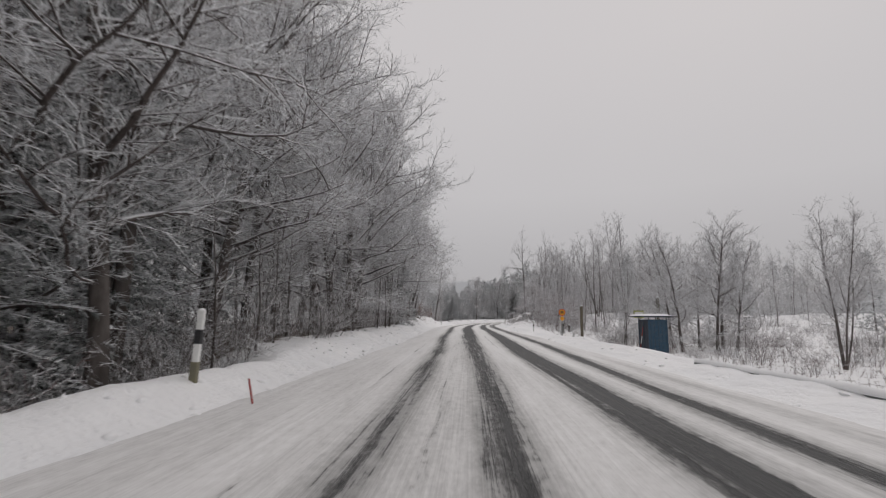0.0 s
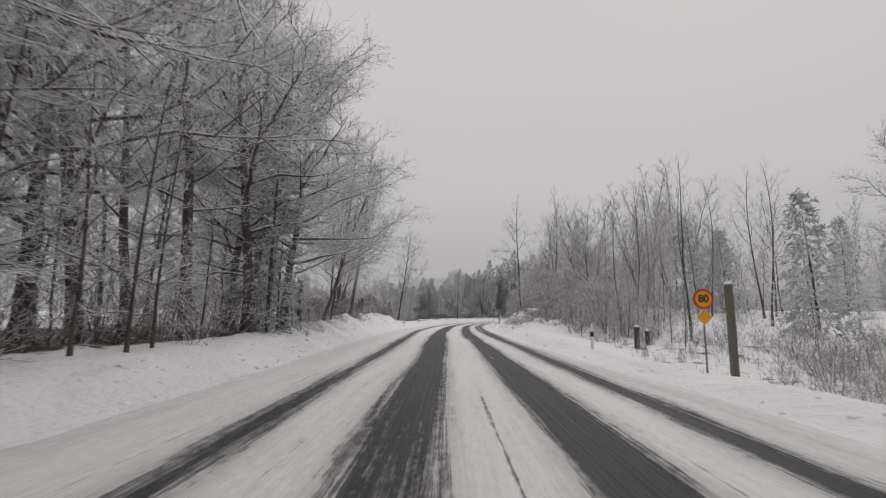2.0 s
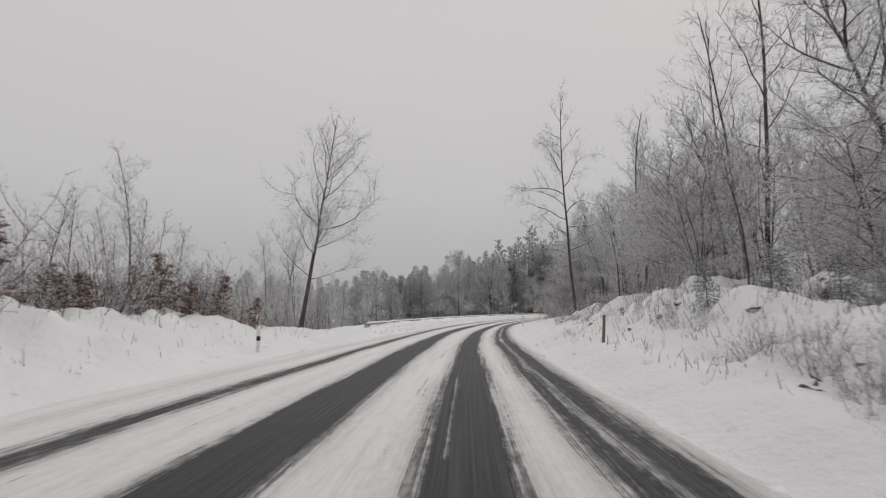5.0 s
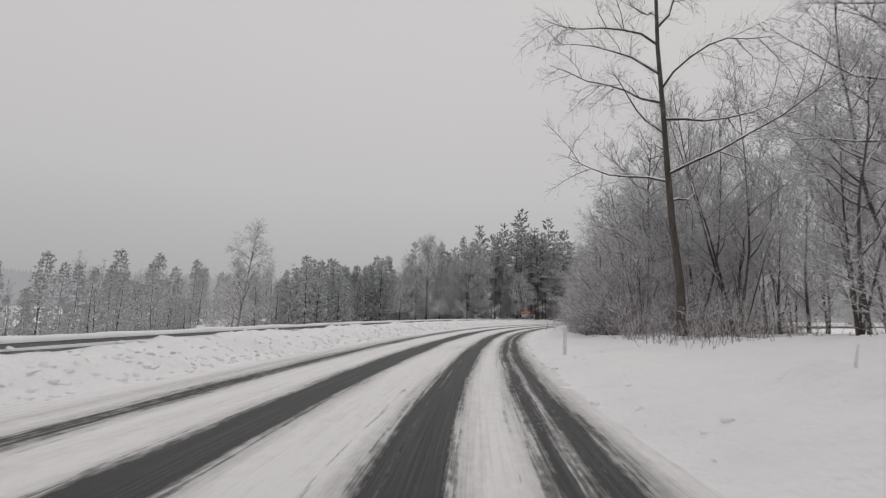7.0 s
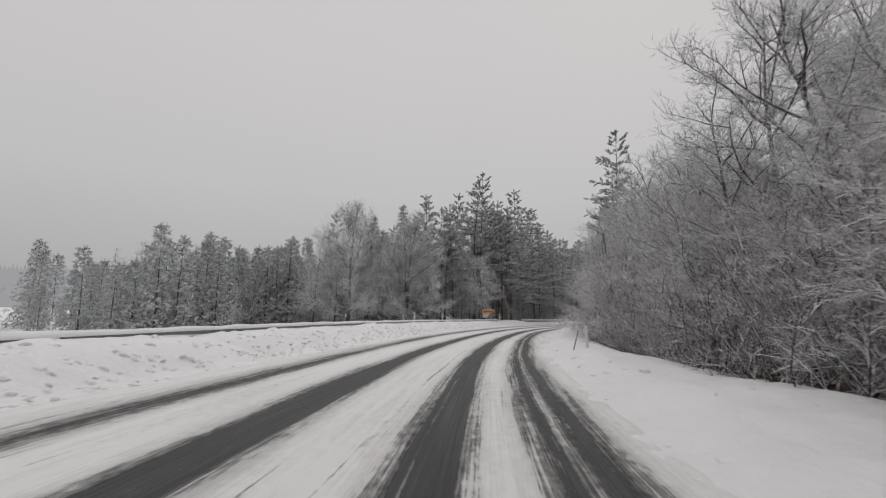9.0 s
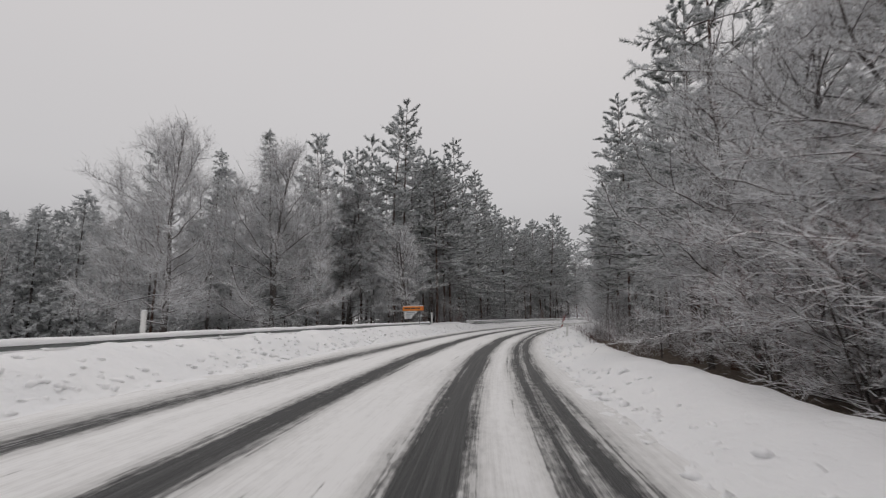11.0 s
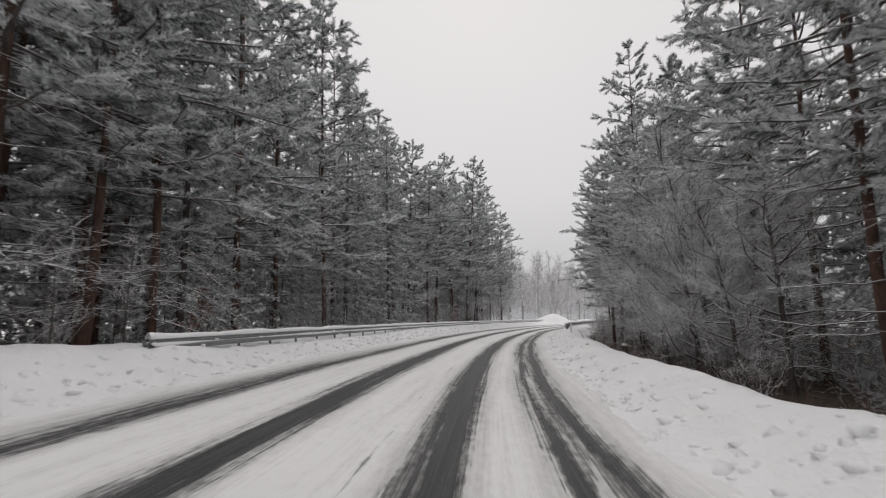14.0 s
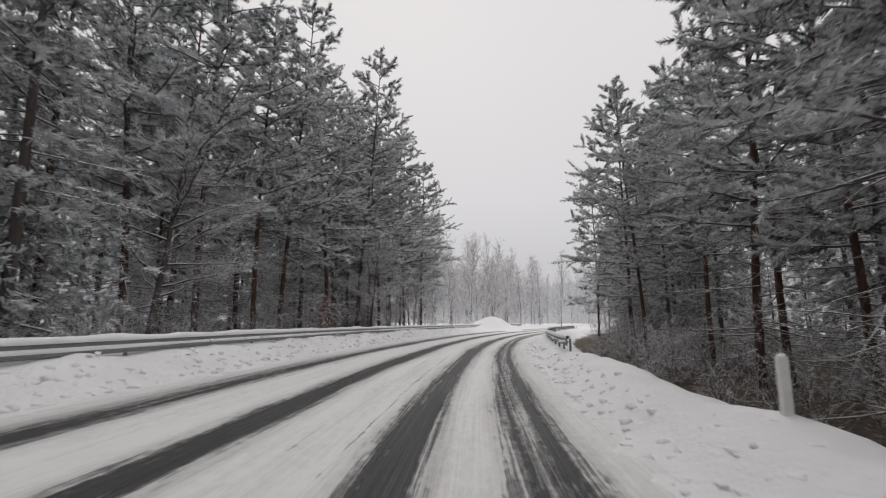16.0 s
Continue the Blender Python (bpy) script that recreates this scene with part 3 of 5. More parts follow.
def bare_tree(seed, height, girth, limbs, first, reach, angle, branches, flat=True, lift=0.25, lean=(0, 0), stems=1, droop=0.0, heavy=1.0, taper=0.72, far=False):
    """Trunk lines and crown lines of a leafless tree."""
    rng = np.random.default_rng(seed)
    trunk, crown, twiggy = [], [], []
    for stem in range(stems):
        tilt_way = np.array([lean[0], lean[1], 1.0])
        if stems > 1:
            a = stem * 2 * np.pi / stems + rng.random()
            tilt_way = tilt_way + np.array([np.cos(a), np.sin(a), 0]) * rng.uniform(0.12, 0.3)
        h = height * (1 if stem == 0 else rng.uniform(0.75, 0.98))
        tp, tr = limb(rng, (0, 0, -0.3), tilt_way / np.linalg.norm(tilt_way), h, girth * (1 if stems == 1 else 0.7), 9, 0.045, 0.12, 0.12)
        tr[0] *= 1.35
        trunk.append((tp, tr, 5 if far else 9))
        for k in range(limbs if stems == 1 else max(4, limbs // stems)):
            f = first + (0.97 - first) * (k + rng.random()) / (limbs if stems == 1 else max(4, limbs // stems))
            a = k * 2.4 + rng.normal(0, 0.5)
            g = (f - first) / (1 - first)
            el = angle[0] + (angle[1] - angle[0]) * g
            way = np.array([np.cos(a) * np.cos(el), np.sin(a) * np.cos(el), np.sin(el)])
            x = f * 9
            i = min(int(x), 8)
            at = tp[i] + (tp[i + 1] - tp[i]) * (x - i)
            own = reach * (1 - taper * g**1.3) * rng.uniform(0.65, 1.1)
            own *= min(1.0, 0.45 + 2.2 * g) if flat else 1.0
            lp, lr = limb(rng, at, way, own, min(girth * 0.42, heavy * (0.012 + 0.011 * own)), 3 if far else 6, 0.12 if far else 0.17, lift - droop, 0.16)
            crown.append((lp, lr, 3 if far else 4))
            twiggy.append((lp[1:], own * 0.55))
            for j in range(max(2, int(branches * own / reach))):
                at2, way2 = sprout(rng, lp, 0.18 + 0.8 * (j + rng.random()) / max(2, int(branches * own / reach)), 0.55, flat)
                ln = own * rng.uniform(0.22, 0.48)
                bp, br = limb(rng, at2, way2, ln, heavy * (0.007 + 0.007 * ln), 1 if far else 3, 0.16, lift * 0.6 - droop, 0.35)
                crown.append((bp, br, 3))
                twiggy.append((bp, ln))
    return trunk, crown, twiggy


def blades(o, d, ln, w, lie, rng):
    """Thin tapering blades from o along d, and the snow on them."""
    side = np.cross(d, rng.normal(0, 1, d.shape))
    side /= np.linalg.norm(side, axis=1)[:, None] + 1e-9
    side *= (w / 2)[:, None]
    tip = o + d * ln[:, None]
    v = np.stack([o - side * 1.3, o + side * 1.3, tip], 1).reshape(-1, 3)
    return v, np.repeat(lie, 3)


def twig_mesh(rng, twiggy, dense, length, width, flat, lift, mat, subs=2, frost=0.36, uneven=0.3):
    """Fine twigs along the given branches, each forking again, dusted with snow."""
    at, way, run = [], [], []
    for p, ln in twiggy:
        ln = float(ln)
        m = max(3, int(dense * ln))
        x = rng.uniform(0.05, 1, m) * (len(p) - 1)
        i = np.minimum(x.astype(int), len(p) - 2)
        seg = p[i + 1] - p[i]
        at.append(p[i] + seg * (x - i)[:, None])
        way.append(seg / np.linalg.norm(seg, axis=1)[:, None])
        run.append(np.full(m, min(1.0, 0.45 + 0.3 * ln)))
    at, way, run = np.vstack(at), np.vstack(way), np.concatenate(run)

    def fork(d, spread):
        off = rng.normal(0, 1, d.shape) * (1, 1, 0.45 if flat else 0.9)
        off -= d * (off * d).sum(1)[:, None]
        off /= np.linalg.norm(off, axis=1)[:, None] + 1e-9
        n = d * (1 - spread) + off * spread + np.array([0, 0, lift])
        return n / np.linalg.norm(n, axis=1)[:, None]

    d1 = fork(way, 0.5)
    l1 = length * run * rng.uniform(0.5, 1.25, len(at))
    o, d, ln, w = [at], [d1], [l1], [np.full(len(at), width)]
    for _ in range(subs):
        f = rng.uniform(0.25, 1, len(at))
        o.append(at + d1 * (l1 * f)[:, None])
        d.append(fork(d1, 0.45))
        ln.append(l1 * rng.uniform(0.3, 0.65, len(at)))
        w.append(np.full(len(at), width * 0.72))
    o, d, ln, w = np.vstack(o), np.vstack(d), np.concatenate(ln), np.concatenate(w)
    lie = np.clip(frost + 0.3 * (0.6 - np.abs(d[:, 2])) + rng.normal(0, uneven, len(o)), 0, 1)
    lie = lie * lie * (3 - 2 * lie) if uneven > 0.2 else lie
    v, sn = blades(o, d, ln, w, lie, rng)
    return mesh_np("fine_crown", v, np.arange(len(v)).reshape(-1, 3), mat, (("snow", sn),))


def holder(name):
    return new(name)


def make_bare(name, label, category, bark, twig, dense=9.0, length=0.8, width=0.017, fine=None, subs=2, frost=0.36, uneven=0.3, **shape):
    trunk, crown, twiggy = bare_tree(**shape)
    ob = holder(name)
    for key, lines, mat in (("trunk", trunk, bark), ("crown", crown, twig)):
        made = new(key, tube_mesh(key, lines, mat))
        made.parent = ob
        if key == "crown":
            tagged(made, kind="stuff")
    rng = np.random.default_rng(shape["seed"] + 500)
    made = new("fine_crown", twig_mesh(rng, twiggy, dense, length, width, shape.get("flat", True), 0.1 - shape.get("droop", 0.0), fine or M_FINE, subs, frost, uneven))
    made.parent = ob
    tagged(made, kind="stuff")
    return tagged(ob, label, category)


def make_shrub(name, label, fine, seed, height, stems, spread):
    """Many leaning stems with a haze of fine twigs."""
    rng = np.random.default_rng(seed)
    lines, twiggy = [], []
    for k in range(stems):
        a, lean = rng.random() * 6.28, rng.uniform(0.1, spread)
        base = rng.normal(0, 0.28, 2)
        p, r = limb(rng, (base[0], base[1], -0.15), (np.cos(a) * lean, np.sin(a) * lean, 1), height * rng.uniform(0.6, 1.1), 0.011, 3, 0.12, 0.1 - 0.25 * lean, 0.35)
        lines.append((p, r, 3))
        twiggy.append((p, height * 0.9))
        for q in range(1):
            at, way = sprout(rng, p, rng.uniform(0.2, 0.8), 0.6, False)
            bp, br = limb(rng, at, way, height * rng.uniform(0.25, 0.5), 0.01, 2, 0.15, 0.15, 0.45)
            lines.append((bp, br, 3))
            twiggy.append((bp, height * 0.4))
    ob = holder(name)
    made = new("stem_clump", tube_mesh("stem_clump", lines, M_TWIG))
    made.parent = ob
    tagged(made, kind="stuff")
    made = new("fine_crown", twig_mesh(rng, twiggy, 7.5 / height**0.5, 0.19 * height, 0.014, False, 0.06, fine, 2, 0.54))
    made.parent = ob
    tagged(made, kind="stuff")
    return tagged(ob, label, "shrub")


def sprays(rng, spots, count, size, snow_load, width=0.2, spread=0.33):
    """Leaves in soft clumps about the given spots: (place, outward way). Snow lies on the upper ones."""
    at = np.repeat(np.array([p for p, _ in spots]), count, axis=0)
    out = np.repeat(np.array([w for _, w in spots]), count, axis=0)
    drift = rng.normal(0, 1, at.shape)
    d = out * 0.6 + drift * 0.28 + rng.normal(0, 0.42, at.shape) + np.array([0, 0, 0.12])
    d /= np.linalg.norm(d, axis=1)[:, None]
    ln = size * rng.uniform(0.55, 1.15, len(at))
    lie = np.clip(snow_load + 0.24 * drift[:, 2] + 0.22 * d[:, 2] + rng.normal(0, 0.14, len(at)), 0.04, 0.86)
    return blades(at + drift * (spread, spread, spread * 0.6), d, ln, ln * width * rng.uniform(0.7, 1.4, len(at)), lie, rng)


def needles(rng, twigs, count, size, snow_load, width=0.15, relief=0.48, uneven=0.19):
    """Twigs as brushes of needles: (foot, tip) of each. The snow lies on the needles that stand up."""
    foot = np.repeat(np.array([p for p, _ in twigs]), count, axis=0)
    tip = np.repeat(np.array([q for _, q in twigs]), count, axis=0)
    own = np.repeat(rng.normal(0, uneven, len(twigs)), count)
    axis = tip - foot
    axis /= np.linalg.norm(axis, axis=1)[:, None] + 1e-9
    off = rng.normal(0, 1, foot.shape)
    off -= axis * (off * axis).sum(1)[:, None]
    off /= np.linalg.norm(off, axis=1)[:, None] + 1e-9
    d = axis * rng.uniform(0.5, 1.0, len(foot))[:, None] + off * 0.8
    d /= np.linalg.norm(d, axis=1)[:, None]
    f = rng.uniform(0.05, 1.0, len(foot))
    ln = size * rng.uniform(0.7, 1.15, len(foot)) * (1.1 - 0.3 * f)
    lie = np.clip(snow_load + own + relief * off[:, 2] + rng.normal(0, uneven * 0.8, len(foot)), 0.03, 0.92)
    return blades(foot + (tip - foot) * f[:, None], d, ln, ln * width * rng.uniform(0.7, 1.3, len(foot)), lie, rng)


def spray_mesh(name, verts, snow, mat):
    return mesh_np(name, verts, np.arange(len(verts)).reshape(-1, 3), mat, (("snow", snow),))


def pine(seed, height, girth, first, reach, boughs, tufts, blade_count, size, snow_load=0.42, dead=16, width=0.17, sides=4):
    """A tall pine: tiers of boughs in soft flattened clumps of needles, and bare snowy branches below the crown."""
    rng = np.random.default_rng(seed)
    tp, tr = limb(rng, (0, 0, -0.3), (0, 0, 1), height, girth, 10, 0.02, 0.05, 0.10)
    lines, spots, twiggy = [], [], []
    for k in range(boughs):
        g = (k + rng.random()) / boughs
        f = first + (0.99 - first) * g
        a = k * 2.4 + rng.normal(0, 0.4)
        el = -0.10 + 0.75 * g**1.6 + rng.normal(0, 0.10)
        x = f * 10
        i = min(int(x), 9)
        at = tp[i] + (tp[i + 1] - tp[i]) * (x - i)
        own = reach * (0.62 + 0.38 * min(1.0, g / 0.22)) * (1.03 - g) ** 0.62 * rng.uniform(0.62, 1.15) + 0.2
        p, r = limb(rng, at, (np.cos(a) * np.cos(el), np.sin(a) * np.cos(el), np.sin(el)), own, 0.018 + 0.011 * own, 4, 0.10, 0.12, 0.3)
        lines.append((p, r, sides))
        n = max(3, int(round(tufts * (own / reach) ** 0.7)))
        for j in range(n):
            at2, way2 = sprout(rng, p, 0.25 + 0.75 * (j + rng.random()) / n, 0.5, True)
            q, w = limb(rng, at2, way2, own * rng.uniform(0.12, 0.30) + 0.3, 0.012, 2, 0.15, 0.2, 0.5)
            if j % 2 == 0:
                lines.append((q, w, 3))
            spots.append((q[0], q[-1] + np.array([0, 0, -0.05])))
    spots += [(tp[-1] + np.array([0, 0, z]), tp[-1] + np.array([0, 0, z + 0.6])) for z in (-0.1, -0.5, -0.9)]
    for k in range(dead):
        f = rng.uniform(0.06, first + 0.14)
        a = rng.random() * 6.28
        at = tp[0] + (tp[-1] - tp[0]) * f
        p, r = limb(rng, at, (np.cos(a), np.sin(a), -0.08), reach * rng.uniform(0.35, 0.85), 0.024, 5, 0.14, -0.12, 0.25)
        lines.append((p, r, 4))
        twiggy.append((p[1:], 1.2))
    v, sn = needles(rng, spots, blade_count, size, snow_load, width)
    ob = holder("pine_tree")
    new("trunk", tube_mesh("trunk", [(tp, tr, 9)], M_PINE)).parent = ob
    made = new("crown", tube_mesh("crown", lines, M_TWIG))
    made.parent = ob
    tagged(made, kind="stuff")
    made = new("foliage", spray_mesh("foliage", v, sn, M_NEEDLE))
    made.parent = ob
    tagged(made, kind="stuff")
    if twiggy:
        made = new("fine_crown", twig_mesh(rng, twiggy, 11, 0.8, 0.014, True, -0.02, M_FINE, 2, 0.42))
        made.parent = ob
        tagged(made, kind="stuff")
    return tagged(ob, "tall pine with reddish bark and snow-laden needles", "tree")


def spruce(seed, height, girth, reach, tiers, per, tufts, blade_count, size, snow_load=0.30, base=0.04, far=False, width=0.26, twig=0.4):
    """A conical spruce: tiers of drooping boughs, feathered with needle sprays."""
    rng = np.random.default_rng(seed)
    tp, tr = limb(rng, (0, 0, -0.3), (0, 0, 1), height, girth, 8, 0.01, 0.02, 0.08)
    lines, spots = [], []
    for k in range(tiers):
        g = k / (tiers - 1)
        f = base + (0.99 - base) * g
        for j in range(per):
            a = j * 2 * np.pi / per + k * 1.1 + rng.normal(0, 0.25)
            own = reach * (1.02 - g) ** 0.85 * rng.uniform(0.7, 1.15) + 0.12
            at = tp[0] + (tp[-1] - tp[0]) * np.clip(f + rng.normal(0, 0.008), 0, 0.995)
            p, r = limb(rng, at, (np.cos(a), np.sin(a), -0.15 + 0.55 * g), own, 0.012 + 0.010 * own, 3, 0.06, -0.28 + 0.2 * g, 0.35)
            if not far or (j + k) % 4 == 0:
                lines.append((p[[0, -1]], r[[0, -1]], 3) if far else (p, r, 3))
            n = max(2, int(tufts * own / reach))
            for q in range(n):
                at2, way2 = sprout(rng, p, 0.2 + 0.8 * (q + rng.random()) / n, 0.5, True)
                spots.append((at2, at2 + (way2 + np.array([0, 0, -0.3])) * twig * rng.uniform(0.7, 1.2)))
    spots += [(tp[-1] + np.array([0, 0, z * twig]), tp[-1] + np.array([0, 0, (z + 1) * twig])) for z in (-0.3, -1.0, -1.7)]
    # coarse far spruces: pale low-contrast snow stands in for haze
    v, sn = needles(rng, spots, blade_count, size, snow_load, width, *((0.16, 0.05) if size > 0.3 else (0.34, 0.10)))
    ob = holder("spruce_tree")
    new("trunk", tube_mesh("trunk", [(tp, tr, 5 if far else 7)], M_BARK)).parent = ob
    made = new("crown", tube_mesh("crown", lines, M_TWIG))
    made.parent = ob
    tagged(made, kind="stuff")
    made = new("foliage", spray_mesh("foliage", v, sn, M_SPRUCE))
    made.parent = ob
    tagged(made, kind="stuff")
    return tagged(ob, "conical spruce with drooping snow-dusted boughs", "tree")


BEECH = [make_bare("deciduous_tree", "leafless beech with level snow-covered branches", "tree", M_BARK, M_TWIG, seed=s, height=h, girth=0.21, limbs=34, first=0.13, reach=6.6, angle=(0.08, 1.0), branches=11, dense=12, length=0.85, width=0.019, heavy=1.3, subs=3, frost=0.85, uneven=0.45, taper=0.5) for s, h in ((1, 16.5), (2, 15.0), (3, 16.0))]
ASH = [make_bare("deciduous_tree", "tall leafless tree with upswept snowy limbs", "tree", M_BARK, M_TWIG, seed=s, height=h, girth=g, limbs=26, first=0.22, reach=6.2, angle=(0.3, 1.15), heavy=0.8, branches=9, dense=11, length=0.85, width=0.014, flat=False, lift=0.45, subs=3, frost=0.74) for s, h, g in ((11, 18.0, 0.19), (12, 16.0, 0.16), (13, 20.0, 0.21))]
CLUMP = [make_bare("deciduous_tree", "leafless tree with several rising stems", "tree", M_BARK, M_TWIG, seed=s, height=h, girth=0.12, limbs=56, first=0.25, reach=4.6, angle=(0.55, 1.25), heavy=0.7, branches=7, dense=11, length=1.0, width=0.02, flat=False, lift=0.5, stems=4, subs=3, frost=0.66, uneven=0.18) for s, h in ((21, 17.0), (22, 14.0))]
POLE = [make_bare("deciduous_tree", "slim leafless woodland tree", "tree", M_BARK, M_TWIG, seed=s, height=h, girth=g, limbs=28, first=0.16, reach=4.6, angle=(0.35, 1.25), heavy=0.6, branches=6, dense=11, length=0.95, width=0.017, flat=False, lift=0.4, subs=3, frost=0.72, uneven=0.2, taper=0.6) for s, h, g in ((31, 15.0, 0.10), (32, 13.0, 0.085), (33, 16.5, 0.12))]
OAK = [make_bare("deciduous_tree", "broad leafless tree with a wide rounded frosted crown", "tree", M_BARK, M_TWIG, seed=111, height=17.0, girth=0.26, limbs=44, first=0.10, reach=8.5, angle=(0.1, 1.2), branches=13, dense=17, length=1.15, width=0.02, flat=False, lift=0.45, subs=3, frost=0.66)]
BROAD = [make_bare("deciduous_tree", "broad leafless tree reaching over the bank, frost on every twig", "tree", M_BARK, M_TWIG, seed=s, height=15.0, girth=0.17, limbs=28, first=0.10, reach=7.0, angle=(0.12, 1.15), heavy=0.85, branches=11, dense=11, length=0.85, width=0.014, flat=False, lift=0.4, subs=3, frost=0.8) for s in (115, 116)]
TALL = [make_bare("deciduous_tree", "tall leafless roadside tree with long drooping snowy branches", "tree", M_BARK, M_TWIG, seed=121, height=22.0, girth=0.16, limbs=22, first=0.24, reach=6.5, angle=(0.25, 1.1), branches=9, dense=11, length=0.85, width=0.014, flat=False, lift=0.1, droop=0.05, subs=3, frost=0.68)]
BIRCH = [make_bare("birch_tree", "slender leafless birch with fine hanging twigs", "tree", M_BIRCH, M_TWIG, seed=s, height=h, girth=0.12, limbs=30, first=0.2, reach=3.6, angle=(0.6, 1.2), branches=8, dense=24, length=0.9, width=0.018, flat=False, lift=0.2, droop=0.25, frost=0.6) for s, h in ((41, 12.5), (42, 11.0))]
SAPLING = [make_bare("sapling", "thin leafless sapling dusted with snow", "tree", M_BARK, M_TWIG, seed=s, height=h, girth=0.045, limbs=16, first=0.12, reach=1.9, angle=(0.3, 1.1), branches=5, dense=14, length=0.5, width=0.011, subs=3, frost=0.66) for s, h in ((51, 5.5), (52, 4.2), (53, 7.0))]
SHRUB = [make_shrub("shrub", "tangled leafless shrub weighed with snow", M_FINE, seed=s, height=h, stems=14, spread=0.9) for s, h in ((61, 2.4), (62, 1.8), (63, 3.0))]
REDSHRUB = [make_shrub("shrub", "reddish-brown leafless shrub dusted with snow", M_FINE_RED, seed=s, height=h, stems=15, spread=0.8) for s, h in ((71, 2.2), (72, 1.6))]
PINE = [pine(s, h, 0.15, f, 4.8, 54, 13, 84, 0.26, 0.70, 34, 0.15) for s, h, f in ((81, 21.0, 0.24), (82, 19.0, 0.3), (83, 23.0, 0.18))]
BACK_PINE = [pine(s, h, 0.15, 0.2, 4.6, 46, 10, 34, 0.36, 0.69, 3, 0.19, 3) for s, h in ((84, 20.0), (85, 22.0))]
SPRUCE = [spruce(s, h, 0.17, 3.1, 34, 8, 8, 22, 0.24, 0.54, 0.04, True, 0.18, 0.6) for s, h in ((91, 18.0), (92, 21.0))]
# far trees: heavy even frost, part of it haze painted into the tone
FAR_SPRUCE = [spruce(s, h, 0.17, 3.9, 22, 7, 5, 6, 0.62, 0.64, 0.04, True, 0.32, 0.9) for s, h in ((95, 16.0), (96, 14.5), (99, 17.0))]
FAR_BARE = [make_bare("deciduous_tree", "leafless tree at the far wood edge", "tree", M_FROST_HAZE_BARK, M_FROST_HAZE_BARK, seed=s, height=h, girth=0.11, limbs=22, first=0.10, reach=4.6, angle=(0.45, 1.25), branches=3, dense=3.8, length=1.5, width=0.042, flat=False, lift=0.45, subs=3, frost=0.68, uneven=0.12, far=True) for s, h in ((101, 16.0), (102, 14.0), (103, 15.0))]
YOUNG = [spruce(97, 3.2, 0.05, 1.1, 18, 7, 5, 16, 0.10, 0.36, 0.04, False, 0.2, 0.26), spruce(98, 1.6, 0.03, 0.7, 11, 7, 4, 16, 0.08, 0.36, 0.04, False, 0.2, 0.2)]
THICKET = [make_bare("bush", "tall many-stemmed leafless bush with snow along its reddish twigs", "shrub", M_BARK, M_TWIG, fine=M_FINE_RED, seed=s, height=h, girth=0.05, limbs=60, first=0.06, reach=3.2, angle=(0.15, 0.9), heavy=0.8, branches=6, dense=15, length=0.6, width=0.012, flat=True, lift=0.2, stems=5, subs=3, frost=0.66, taper=0.5) for s, h in ((37, 6.0), (38, 4.6))]
SLIM = [make_bare("deciduous_tree", "slim tall leafless tree with an open airy crown", "tree", M_BARK, M_TWIG, seed=s, height=h, girth=0.11, limbs=18, first=0.22, reach=5.0, angle=(0.35, 1.2), heavy=0.6, branches=6, dense=8, length=0.8, width=0.013, flat=False, lift=0.5, subs=2, frost=0.6) for s, h in ((35, 17.0), (36, 15.0))]


def leafy_beech(seed, height):
    """A young beech that keeps its withered leaves, with snow on the level twigs."""
    trunk, crown, twiggy = bare_tree(seed=seed, height=height, girth=0.05, limbs=22, first=0.06, reach=height * 0.42, angle=(0.15, 1.0), branches=5, heavy=0.7)
    ob = holder("young_beech")
    new("trunk", tube_mesh("trunk", trunk, M_BARK)).parent = ob
    made = new("crown", tube_mesh("crown", crown, M_TWIG))
    made.parent = ob
    tagged(made, kind="stuff")
    rng = np.random.default_rng(seed)
    made = new("fine_crown", twig_mesh(rng, twiggy, 9, 0.5, 0.013, True, 0.08, M_FINE_RED, 2, 0.5))
    made.parent = ob
    tagged(made, kind="stuff")
    spots = [(p[rng.integers(len(p))], np.array([0, 0, -0.3])) for p, _ in twiggy for _ in range(2)]
    v, sn = sprays(rng, spots, 14, 0.15, 0.18, 0.5, 0.07)
    made = new("leaves", spray_mesh("leaves", v, sn, M_LEAF))
    made.parent = ob
    tagged(made, "withered brown leaves", kind="stuff")
    return tagged(ob, "young beech keeping withered brown leaves under snow", "tree")


BROWN = [leafy_beech(131, 3.4), leafy_beech(132, 2.6)]
used = set()


def plant(kind, s, u, size=1.0, turn=None, sink=0.1, lean=(0, 0)):
    """A tree or shrub on the ground; the first planting of each moves the one that was built."""
    proto = kind[plant.rng.integers(len(kind))] if isinstance(kind, list) else kind
    a = plant.rng.uniform(0, 360) if turn is None else turn
    x, y = on_road(s, u)
    m = pose(float(x), float(y), float(land(s, u)) - sink, lean[0], lean[1], 0) @ pose(0, 0, 0, 0, 0, a)
    if proto.name in used:
        ob = copy_thing(proto, m)
    else:
        ob, proto.matrix_basis = proto, m
        used.add(proto.name)
    k = size * plant.rng.uniform(0.94, 1.06)
    ob.scale = (k, k, k)
    return ob


plant.rng = np.random.default_rng(5)


